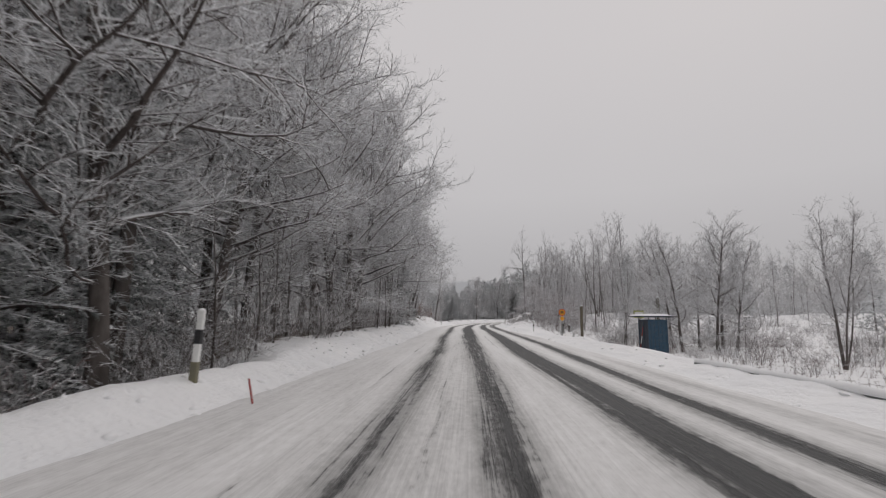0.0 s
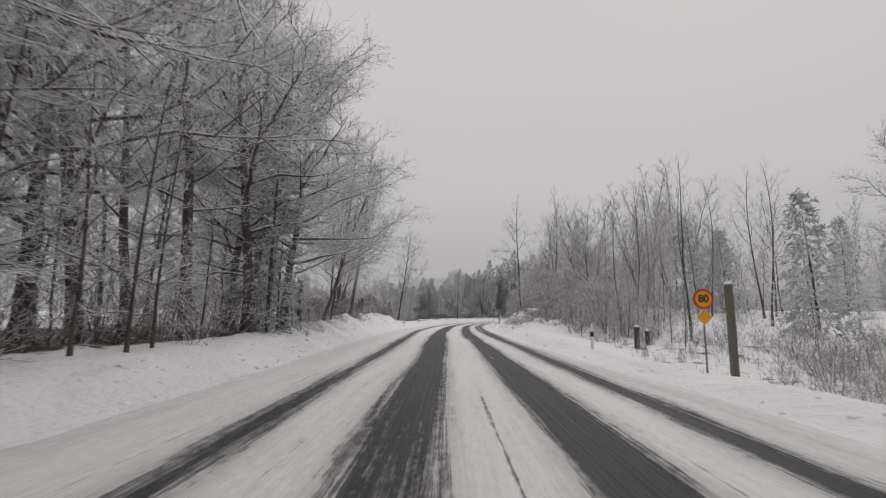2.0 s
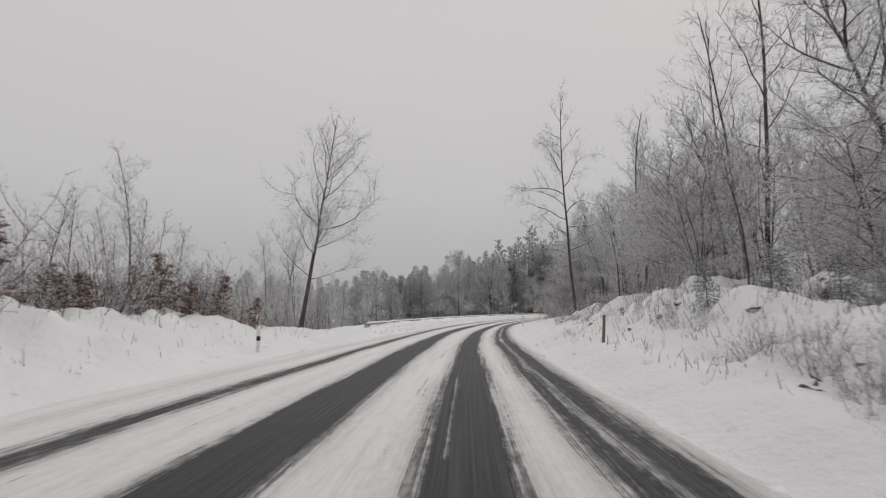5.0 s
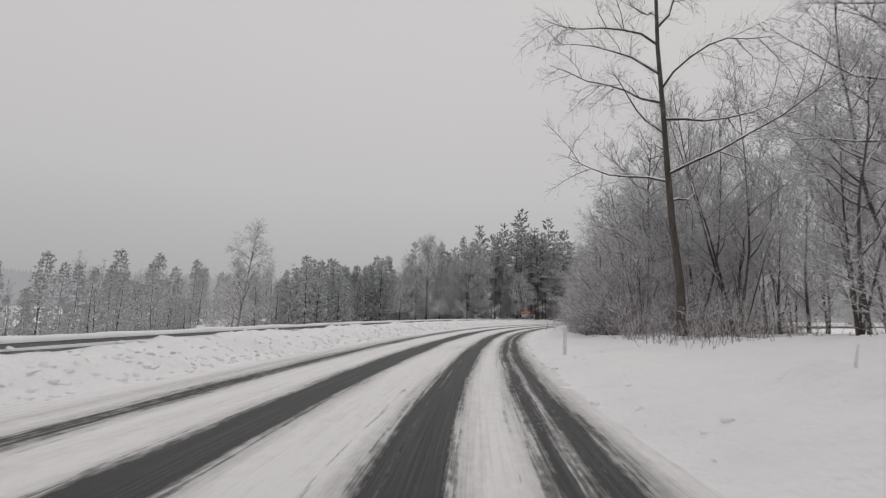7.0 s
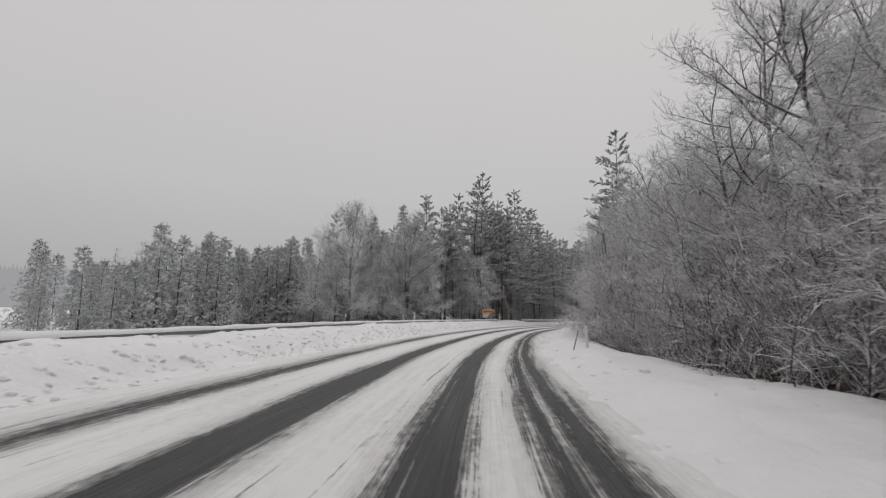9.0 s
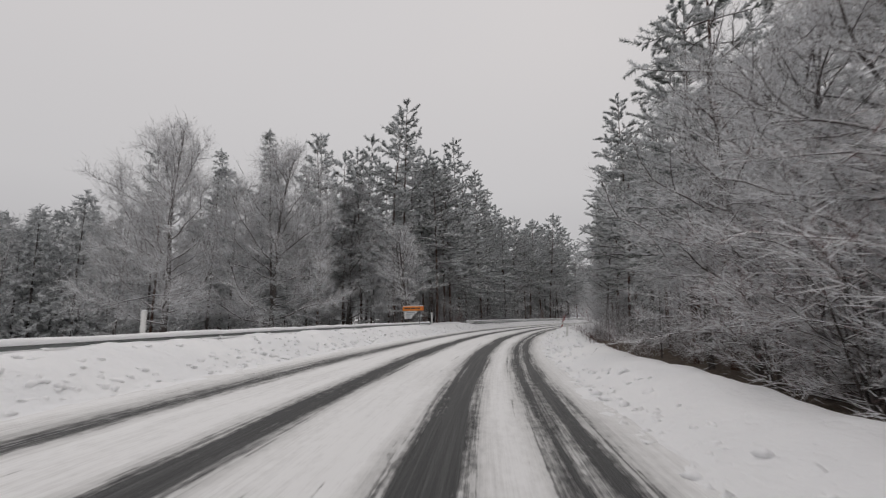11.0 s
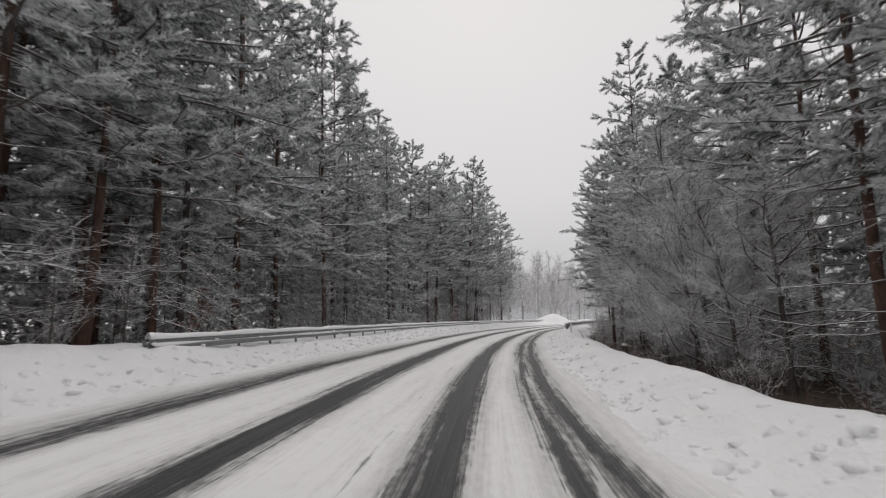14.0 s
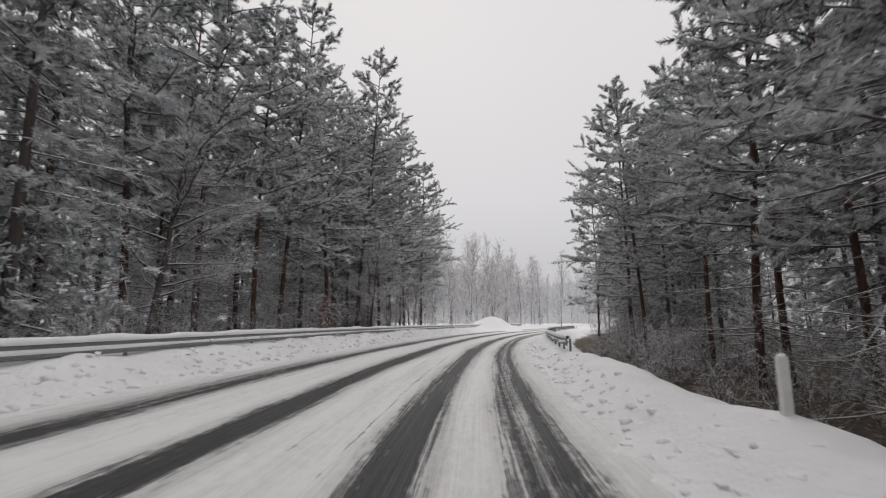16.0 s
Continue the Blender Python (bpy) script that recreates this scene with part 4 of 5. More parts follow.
def wood(kinds, count, s0, s1, u0, u1, size=(0.85, 1.1), gap=1.6, seed=0):
    """Scatter trees over a stretch of wood, no two nearer than gap."""
    rng = np.random.default_rng(seed)
    done, tries = [], 0
    while len(done) < count and tries < count * 30:
        tries += 1
        s, u = rng.uniform(s0, s1), rng.uniform(u0, u1)
        if all((s - a) ** 2 + (u - b) ** 2 > gap * gap for a, b in done):
            done.append((s, u))
            plant(kinds[rng.integers(len(kinds))], s, u, rng.uniform(*size))


def far_wood(label, kinds, areas, seed, name="far_wood", sort="wood"):
    """Woods too far or too deep to count their trees: one thing, joined by material."""
    rng = np.random.default_rng(seed)
    piles = {}
    for count, s0, s1, u0, u1, small, large, gap in areas:
        done, tries = [], 0
        while len(done) < count and tries < count * 30:
            tries += 1
            s, u = rng.uniform(s0, s1), rng.uniform(u0, u1)
            if any((s - a) ** 2 + (u - b) ** 2 < gap * gap for a, b in done):
                continue
            done.append((s, u))
            proto = kinds[rng.integers(len(kinds))]
            proto = proto[rng.integers(len(proto))]
            x, y = on_road(s, u)
            k, a = rng.uniform(small, large), rng.uniform(0, 6.28)
            turn = np.array([[math.cos(a), -math.sin(a), 0], [math.sin(a), math.cos(a), 0], [0, 0, 1]]) * k
            move = np.array([float(x), float(y), float(land(s, u)) - 0.1])
            for piece in proto.children:
                if piece.data.name not in harvest:
                    me = piece.data
                    v, f = np.zeros(len(me.vertices) * 3), np.zeros(len(me.loops), int)
                    me.vertices.foreach_get("co", v)
                    me.loops.foreach_get("vertex_index", f)
                    lie = np.zeros(len(me.vertices))
                    if "snow" in me.attributes:
                        me.attributes["snow"].data.foreach_get("value", lie)
                    harvest[me.name] = (v.reshape(-1, 3), f.reshape(-1, me.polygons[0].loop_total), lie)
                v, f, lie = harvest[piece.data.name]
                pile = piles.setdefault((piece.name.split(".")[0], piece.data.materials[0]), [[], [], [], 0])
                pile[0].append(v @ turn.T + move)
                pile[1].append(f + pile[3])
                pile[2].append(lie)
                pile[3] += len(v)
    ob = holder(name)
    for (key, mat), (v, f, lie, _) in piles.items():
        made = new(key, mesh_np(key, np.vstack(v), np.vstack(f), mat, (("snow", np.concatenate(lie)),)))
        made.parent = ob
        tagged(made, kind="stuff")
    return tagged(ob, label, sort, kind="stuff")


harvest = {}
# the far trees are paled evenly, so their colour carries the haze
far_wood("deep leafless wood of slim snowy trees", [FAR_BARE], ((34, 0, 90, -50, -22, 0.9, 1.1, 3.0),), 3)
far_wood("wood edge beyond the field, frost and haze painted pale", [FAR_BARE, FAR_BARE, FAR_SPRUCE], ((50, 30, 140, 45, 95, 0.65, 0.95, 4.0), (14, 62, 125, 22, 46, 0.65, 0.85, 3.0)), 11)
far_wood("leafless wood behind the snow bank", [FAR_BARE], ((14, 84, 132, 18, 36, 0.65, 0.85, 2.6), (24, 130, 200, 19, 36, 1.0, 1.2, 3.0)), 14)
far_wood("spruce wood across the valley, mist painted as even frost", [FAR_SPRUCE, FAR_SPRUCE, FAR_SPRUCE, FAR_BARE], ((70, 140, 196, -110, -66, 0.4, 0.9, 2.2), (64, 184, 216, -62, -46, 0.62, 0.95, 1.8), (70, 200, 238, -84, -42, 0.7, 1.1, 2.3), (46, 150, 262, -135, -98, 0.95, 1.2, 3.6), (24, 206, 250, -48, -26, 0.85, 1.1, 3.0)), 28)
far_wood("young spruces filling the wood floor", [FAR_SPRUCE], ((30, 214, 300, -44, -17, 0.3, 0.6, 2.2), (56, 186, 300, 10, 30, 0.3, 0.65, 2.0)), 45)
far_wood("frosted wood where the road bends away, paled with painted haze", [FAR_BARE], ((34, 290, 346, -22, -10.5, 0.85, 1.1, 2.2), (44, 296, 380, -60, -20, 0.95, 1.2, 3.0), (80, 346, 420, -50, 36, 0.9, 1.2, 3.0), (12, 268, 345, 9, 28, 0.75, 0.95, 3.0)), 31)
far_wood("brown tangle of undergrowth beneath the first trees", [REDSHRUB, SHRUB], ((56, 4, 58, -17, -11.2, 0.8, 1.3, 1.0),), 49, "undergrowth", "shrubs")
far_wood("low snowy bushes over the rough field", [SHRUB, SHRUB, REDSHRUB], ((130, 8, 58, 8.8, 30, 0.45, 1.0, 1.1), (80, 38, 78, 14, 40, 0.6, 1.1, 1.4)), 9, "undergrowth", "shrubs")
far_wood("low twigs and brambles over the stony banks", [SHRUB, REDSHRUB], ((120, 76, 108, 4.0, 9.5, 0.16, 0.46, 0.4), (90, 70, 84, 3.6, 8.5, 0.2, 0.5, 0.4), (80, 70, 98, 2.9, 5.5, 0.06, 0.16, 0.3), (50, 57, 76, -12.8, -9.8, 0.12, 0.42, 0.4)), 50, "undergrowth", "shrubs")
far_wood("reddish thicket along the bank top", [REDSHRUB], ((64, 76, 110, -17, -11.6, 1.05, 1.6, 0.9),), 57, "undergrowth", "shrubs")
far_wood("reddish frosted thicket at the wood edge", [REDSHRUB, REDSHRUB, SHRUB], ((70, 129, 174, 6.4, 10, 1.1, 1.8, 1.0), (24, 174, 200, 7.5, 11, 0.5, 0.8, 1.1)), 58, "undergrowth", "shrubs")
far_wood("dark twiggy undergrowth between the pine trunks", [SHRUB, REDSHRUB], ((60, 190, 270, 6.4, 12, 0.7, 1.2, 1.1), (36, 212, 290, -16, -11.5, 0.7, 1.1, 1.2)), 59, "undergrowth", "shrubs")
for group in (FAR_SPRUCE, FAR_BARE):
    for proto in group:
        for piece in list(proto.children):
            bpy.data.objects.remove(piece)
        bpy.data.objects.remove(proto)

# left: the broadleaf wood at the start
wood([BEECH, BEECH, BEECH, ASH], 25, -1, 57, -13.9, -11.0, (1.0, 1.2), 2.0, 1)
wood([POLE], 34, 0, 62, -22, -13.5, (0.9, 1.15), 1.7, 2)
wood([SHRUB, REDSHRUB, SAPLING], 50, 0, 57, -12.5, -9.8, (0.8, 1.3), 0.9, 4)
wood([SHRUB], 8, 2, 14, -11, -9.9, (0.7, 1.0), 0.9, 40)
plant(BEECH[0], 9.8, -10.9, 1.1, 80)
plant(SPRUCE[1], 9.5, -14.2, 0.85)
plant(SPRUCE[1], 15.5, -15.0, 0.8)
plant(SPRUCE[0], 3.5, -13.0, 0.9)
plant(SPRUCE[0], 53.4, -11.0, 0.72)
plant(SPRUCE[1], 7.5, -15.5, 0.8)
plant(SPRUCE[0], 12.5, -13.0, 0.8)
plant(SPRUCE[0], 20.0, -14.5, 0.75)
plant(SPRUCE[1], 8.6, -12.6, 0.7)
plant(SPRUCE[0], 10.8, -13.6, 0.95)
plant(SPRUCE[1], 13.6, -14.4, 0.9)
# left: the thinner edge
for s, u, k, z, tip in ((64.4, -11.4, ASH[1], 0.85, 12), (66.5, -11.3, POLE[2], 0.75, 10), (71.0, -12.0, ASH[1], 1.05, 10), (72.6, -13.0, POLE[0], 1.0, 6), (74.6, -11.6, ASH[0], 0.9, 10), (75.9, -13.0, BROAD[1], 0.75, 10), (60.5, -16.5, BEECH[1], 0.8, 0)):
    plant(k, s, u, z, None, 0.1, (0, tip))
plant(YOUNG[0], 66.3, -10.6, 0.55)
wood([REDSHRUB, REDSHRUB, BROWN], 16, 69, 79, -13, -10.8, (0.5, 0.8), 0.8, 56)
wood([REDSHRUB, SHRUB, REDSHRUB], 34, 60, 82, -16, -11.2, (0.8, 1.3), 1.1, 5)
wood([BROWN], 5, 66, 82, -15, -11.6, (0.4, 0.6), 1.4, 77)
wood([YOUNG[:1], SHRUB], 16, 82, 92, -17, -12.2, (0.4, 0.75), 1.0, 8)
wood([BROWN, BROWN, REDSHRUB], 26, 88, 101, -15.5, -11.4, (0.45, 0.7), 0.8, 51)
wood([REDSHRUB, SHRUB, BROWN], 24, 84, 110, -20, -11.2, (0.5, 0.85), 1.0, 6)
wood([POLE], 16, 98, 122, -32, -15, (0.42, 0.62), 2, 7)
wood([SAPLING], 10, 94, 112, -24, -14, (0.8, 1.1), 2, 52)
plant(ASH[1], 104.6, -11.7, 0.95, 40, 0.1, (0, 10))
# right: field edge, bushes and the trees beyond
plant(BROAD[0], 41.8, 10.2, 0.34, 30)
plant(ASH[0], 42.4, 10.6, 0.36, 200)
plant(BROAD[1], 36.3, 10.9, 0.26, 100)
wood([SHRUB, REDSHRUB, SHRUB, BEECH], 24, 34, 46, 10, 16, (0.38, 0.6), 1.2, 55)
plant(CLUMP[1], 24, 14.8, 0.58, 60)
wood([POLE, CLUMP, SLIM], 16, 60, 125, 18, 42, (0.65, 0.9), 2.6, 10)
plant(CLUMP[0], 91.7, 25.7, 1.15)
plant(POLE[2], 96, 24.4, 1.15)
wood([SAPLING, SAPLING, SLIM], 14, 50, 76, 8.8, 18, (0.5, 0.75), 1.8, 12)
wood([REDSHRUB, SHRUB, REDSHRUB], 36, 59, 78, 6.6, 13, (0.6, 1.1), 1.0, 13)
wood([SHRUB, REDSHRUB], 18, 46, 60, 9.6, 16, (0.4, 0.8), 1.2, 75)
wood([YOUNG, SHRUB], 12, 52, 60, 6.4, 9.4, (0.2, 0.34), 0.9, 76)
wood([THICKET], 13, 61, 82, 9.0, 13.5, (0.6, 0.95), 1.6, 70)
# right: the high bank
for s, u, k, z in ((94.1, 10.8, SLIM[0], 0.95), (97, 11.6, SLIM[1], 0.95), (91, 13.0, SLIM[0], 0.8), (86, 13.5, SLIM[1], 0.8), (100, 12.6, SLIM[0], 0.9), (98, 11.4, BEECH[2], 0.55), (79, 11.8, BEECH[0], 0.5), (84, 10.6, THICKET[0], 0.9), (88.5, 10.8, THICKET[1], 1.1), (93.5, 10.4, THICKET[0], 0.95), (97.5, 9.8, THICKET[1], 1.2), (101.5, 9.6, THICKET[0], 1.0), (104, 10.4, BEECH[0], 0.55), (109, 10.6, BEECH[2], 0.55), (113.5, 10.8, BEECH[1], 0.55), (121.7, 13.8, ASH[2], 1.0), (126.6, 17.3, CLUMP[0], 1.25), (81.1, 12.2, CLUMP[1], 0.95), (83.7, 19.0, CLUMP[0], 0.95), (115, 14.5, BEECH[1], 0.7)):
    plant(k, s, u, z)
wood([POLE, SLIM, BEECH], 9, 84, 130, 14, 21, (0.55, 0.8), 2.4, 14)
wood([SHRUB, REDSHRUB, SAPLING], 40, 74, 122, 7.8, 14, (0.8, 1.4), 1.1, 15)
plant(TALL[0], 126.6, 8.1, 1.05, 20)
wood([REDSHRUB], 14, 121, 131, 6.2, 10.5, (0.7, 1.2), 0.9, 43)
wood([YOUNG[:1]], 12, 72.5, 80, 4.6, 7.5, (0.12, 0.26), 0.6, 66)
wood([YOUNG], 40, 74, 106, 4.8, 10.5, (0.15, 0.38), 0.7, 16)
wood([YOUNG[:1]], 16, 75, 88, 6.6, 9.6, (0.26, 0.48), 0.9, 53)
wood([SHRUB, REDSHRUB], 16, 75, 100, 7.5, 10, (0.5, 0.8), 1.2, 63)
# right: the mixed wood on the inside of the bend
wood([THICKET], 34, 131, 180, 6.9, 9.6, (0.8, 1.25), 1.5, 64)
wood([BEECH], 6, 142, 174, 8.0, 10, (0.5, 0.7), 2.4, 74)
wood([BEECH, BEECH, POLE], 15, 138, 192, 9.4, 12.5, (0.65, 0.88), 2.4, 17)
wood([SAPLING], 30, 130, 194, 6.8, 10, (0.6, 0.95), 1.4, 60)
wood([POLE, SLIM, CLUMP], 22, 132, 198, 11.5, 19, (0.75, 0.98), 2.4, 18)
wood([REDSHRUB, SHRUB, REDSHRUB], 18, 130, 172, 5.8, 7.5, (0.7, 1.2), 1.1, 19)
wood([YOUNG], 8, 136, 170, 6.4, 9, (0.5, 0.9), 1.5, 20)
# right: pines
wood([PINE], 26, 184, 272, 7.6, 11, (0.74, 0.92), 2.6, 21)
plant(PINE[2], 238.5, 6.9, 0.82, 120)
plant(PINE[1], 247, 6.6, 0.8)
wood([BACK_PINE, BACK_PINE, SPRUCE], 24, 190, 290, 11, 26, (0.85, 1.05), 3.0, 22)
wood([BEECH, SAPLING, THICKET], 14, 196, 240, 6.0, 8.0, (0.4, 0.6), 1.6, 23)
plant(BROAD[0], 229.0, 7.0, 0.5)
plant(BROAD[1], 231.4, 7.6, 0.55)
plant(BEECH[2], 233.6, 7.0, 0.42)
wood([SHRUB], 18, 188, 262, 5.6, 8, (0.35, 0.65), 1.2, 24)
wood([SAPLING, THICKET], 6, 246, 272, 6.0, 7.4, (0.4, 0.6), 2.0, 91)
wood([BEECH], 5, 172, 186, 7.2, 9.5, (0.5, 0.75), 2.0, 67)
# left: conifers beyond the rail
wood([PINE, PINE, PINE, SPRUCE], 33, 216, 296, -15.5, -11.8, (1.0, 1.18), 2.4, 25)
wood([BACK_PINE, BACK_PINE, SPRUCE], 18, 212, 236, -25, -15.5, (1.0, 1.15), 2.8, 26)
wood([BACK_PINE, BACK_PINE, SPRUCE], 32, 236, 300, -32, -15.5, (1.0, 1.2), 2.8, 44)
wood([SAPLING, BEECH, SHRUB, BROWN, SAPLING], 40, 208, 290, -13.5, -10.6, (0.45, 0.75), 1.5, 27)
plant(OAK[0], 200.9, -30.7, 1.15)
plant(OAK[0], 203.5, -22.0, 0.95)
plant(OAK[0], 216.0, -21.5, 0.95)
plant(ASH[1], 204, -40, 0.9)
wood([SPRUCE], 18, 200, 290, 9.0, 13, (0.5, 0.8), 2.6, 61)
wood([SPRUCE], 14, 222, 296, -20, -14.5, (0.5, 0.8), 2.6, 62)
wood([SPRUCE, BACK_PINE, SPRUCE], 16, 203, 224, -38, -21, (0.82, 0.98), 2.4, 65)
# left: the valley
plant(BIRCH[0], 134.3, -17.0, 0.72)
plant(BIRCH[1], 150, -30, 0.8)
wood([SAPLING, SHRUB], 14, 125, 190, -60, -24, (0.7, 1.1), 4, 30)
wood([BACK_PINE], 8, 268, 345, 7.5, 14, (0.75, 0.95), 3.2, 33)


# ---- distance: wooded ridges with mist painted into their colour ----
def build_backdrop():
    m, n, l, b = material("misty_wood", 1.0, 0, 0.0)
    # haze put into the base colour and a grey glow, no mist is drawn
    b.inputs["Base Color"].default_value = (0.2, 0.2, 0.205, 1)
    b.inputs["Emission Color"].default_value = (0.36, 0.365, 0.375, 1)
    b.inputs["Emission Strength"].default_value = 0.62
    rng = np.random.default_rng(9)
    verts, faces = [], []
    count = 2600
    for k in range(count):
        a = k * 2 * np.pi / count
        r = 430 + 20 * math.sin(a * 3)
        h = 36 + 7 * math.sin(a * 5 + 1) + 4 * math.sin(a * 13) + (rng.uniform(0.5, 3.5) if k % 2 else -rng.uniform(0.5, 2.0))
        verts += [(20 + r * math.cos(a), 150 + r * math.sin(a), -12), (20 + r * math.cos(a), 150 + r * math.sin(a), h)]
        j = (k + 1) % count
        faces.append((2 * k, 2 * j, 2 * j + 1, 2 * k + 1))
    tagged(new("backdrop", mesh_np("backdrop", verts, faces, m)), "distant wooded ridge, mist painted into its glowing grey", "backdrop", kind="structure")


build_backdrop()


# ---- guard rails ----
def rail_strip(s, u, lift, profile, mat, name, along=0.5):
    """A bar of the given profile (offset across, height) swept along the road."""
    at = np.linspace(s[0], s[1], max(2, int((s[1] - s[0]) / along) + 1))
    rows = []
    for q in at:
        z = float(-tilt(q) * max(u, -9.0)) + lift
        rows.append([(*[float(c) for c in on_road(q, u + o)], z + h) for o, h in profile])
    v = np.array(rows)
    n, m = v.shape[:2]
    i, j = np.meshgrid(np.arange(n - 1), np.arange(m), indexing="ij")
    a, b = i * m + j, i * m + (j + 1) % m
    faces = np.stack([a, b, b + m, a + m], -1).reshape(-1, 4)
    return mesh_np(name, v.reshape(-1, 3), faces, mat)


def guard_rail(s0, s1, u, top, face, label):
    """Posts, a W-shaped steel beam in 4 m lengths and the snow that lies on it. face: +1 turns it to the right."""
    rail = new("guard_rail")
    w = [(0.0, 0.0), (0.02, -0.01), (0.055, -0.055), (0.055, -0.10), (0.012, -0.14), (0.012, -0.17), (0.055, -0.21), (0.055, -0.255), (0.02, -0.30), (0.0, -0.31)]
    profile = [(face * (o + 0.003), h) for o, h in w] + [(face * (o - 0.003), h) for o, h in reversed(w)]
    rng = np.random.default_rng(int(s0))
    s = s0
    while s < s1 - 0.5:
        e = min(s + 4.0, s1)
        new("beam", rail_strip((s, e), u, top, profile, M_STEEL, "beam", 1.0)).parent = rail
        for q in (s + 0.02, s + 2.0):
            x, y = on_road(q, u - face * 0.07)
            g = float(land(q, u))
            bm = bmesh.new()
            box(bm, -0.04, -0.03, -0.4, 0.04, 0.03, float(-tilt(q) * max(u, -9.0)) + top - 0.02 - g, 0.006)
            p = part("post", bm, M_STEEL, rail)
            p.matrix_basis = pose(float(x), float(y), g, 0, 0, heading(q))
        s = e
    # snow: a ridge on the top edge and lumps caught in the hollow
    at = np.arange(s0, s1, 0.25)
    rows = []
    for q in at:
        k = 0.125 + 0.06 * float(rough_noise(np.array(q), np.array(u), 1.3, 41)) + 0.03 * float(rough_noise(np.array(q), np.array(u), 0.5, 42))
        z = float(-tilt(q) * max(u, -9.0)) + top
        ring = [(-0.07, -0.015), (-0.075, 0.3 * k), (-0.03, 0.9 * k), (0.03, k), (0.075, 0.45 * k), (0.07, -0.02)]
        rows.append([(*[float(c) for c in on_road(q, u + face * (o + 0.02))], z + h) for o, h in ring])
    v = np.array(rows)
    n, m = v.shape[:2]
    i, j = np.meshgrid(np.arange(n - 1), np.arange(m), indexing="ij")
    a, b = i * m + j, i * m + (j + 1) % m
    new("snow_cap", mesh_np("snow_cap", v.reshape(-1, 3), np.stack([a, b, b + m, a + m], -1).reshape(-1, 4), M_SNOW, (), True)).parent = rail
    bm = bmesh.new()
    for q in np.arange(s0 + 0.5, s1 - 0.5, 1.35):
        if rng.random() < 0.6:
            q = q + rng.uniform(-0.6, 0.6)
            x, y = on_road(q, u + face * 0.05)
            long = rng.uniform(0.07, 0.34)
            lump(bm, (float(x), float(y), float(-tilt(q) * max(u, -9.0)) + top - rng.choice([0.13, 0.15, 0.28])), (0.07, long, rng.uniform(0.03, 0.065)), rng, 2, 0.7)
    tagged(part("snow_lumps", bm, M_SNOW, rail), kind="stuff")
    # snow packed into the hollow of the beam, with breaks
    rows = []
    for q in np.arange(max(s0, 112.0) + 0.2, s1 - 0.2, 0.3):
        k = float(np.clip(0.55 + 1.5 * rough_noise(np.array(q), np.array(u), 3.2, 43) + 0.5 * ease(q, 236, 246) * (u < 0), 0.03, 1.0))
        z = float(-tilt(q) * max(u, -9.0)) + top - 0.155
        ring = [(0.006, -0.045 * k), (0.03 + 0.03 * k, -0.05 * k), (0.035 + 0.04 * k, 0.0), (0.03 + 0.02 * k, 0.05 * k), (0.006, 0.045 * k)]
        rows.append([(*[float(c) for c in on_road(q, u + face * o)], z + h) for o, h in ring])
    if len(rows) > 2:
        v = np.array(rows)
        n, m = v.shape[:2]
        i, j = np.meshgrid(np.arange(n - 1), np.arange(m), indexing="ij")
        a, b = i * m + j, i * m + (j + 1) % m
        new("snow_strip", mesh_np("snow_strip", v.reshape(-1, 3), np.stack([a, b, b + m, a + m], -1).reshape(-1, 4), M_SNOW, (), True)).parent = rail
    return tagged(rail, label, "guard rail")


guard_rail(112, 211, -9.6, 0.86, 1, "galvanised steel guard rail capped with snow beside the verge")
guard_rail(221, 330, -8.65, 0.89, 1, "galvanised steel guard rail capped with snow before the pines")
guard_rail(198.5, 208.7, 4.3, 0.53, -1, "short steel guard rail half buried in the snow bank")
guard_rail(259, 320, 3.2, 0.95, -1, "steel guard rail on the inside of the bend")


guard_rail(1, 16.6, 4.4, 0.13, -1, "buried guard rail whose top edge shows above the verge")


# ---- posts and signs ----
def delineator(s, u, height, lean=0.0, sleeve=False, bar=True):
    """A slim white roadside post with a black band."""
    post = new("delineator_post")
    bm = bmesh.new()
    box(bm, -0.06, -0.045, -0.3, 0.06, 0.045, height, 0.018)
    part("post", bm, M_WHITE, post)
    if bar:
        bm = bmesh.new()
        box(bm, -0.064, -0.049, height * 0.52, 0.064, 0.049, height * 0.73, 0.016)
        part("band", bm, M_BLACK, post, "black reflector band")
    if sleeve:
        bm = bmesh.new()
        box(bm, -0.066, -0.05, -0.05, 0.066, 0.05, height * 0.27, 0.014)
        part("sleeve", bm, M_OLIVE, post, "weathered olive sleeve")
    bm = bmesh.new()
    lump(bm, (0, 0, height + 0.005), (0.062, 0.05, 0.035), random, 2, 0.15)
    part("snow_cap", bm, M_SNOW, post)
    post.matrix_basis = stand(s, u) @ pose(0, 0, 0, 0, lean, 0)
    return tagged(post, "white plastic roadside post capped with snow" + (", black band" if bar else ""), "road post", "roadside posts")


def stake(s, u, height, lean, mat, label, r=0.022):
    bm = bmesh.new()
    cylinder(bm, 0, 0, -0.3, height, r, r * 0.8, 8)
    ob = part("stake", bm, mat)
    ob.matrix_basis = stand(s, u) @ pose(0, 0, 0, lean[0], lean[1], 0)
    return tagged(ob, label, "stake")


delineator(8.5, -8.1, 1.25, 3, True)
stake(8.3, -6.9, 0.45, (0, -12), M_STAKE_RED, "leaning red and white snow stake")
delineator(51.2, 3.9, 1.0)
delineator(93.5, -8.9, 0.85)
delineator(123.1, 2.8, 1.0, 2, False, False)
delineator(157.9, 3.8, 0.95, -2, False, False)
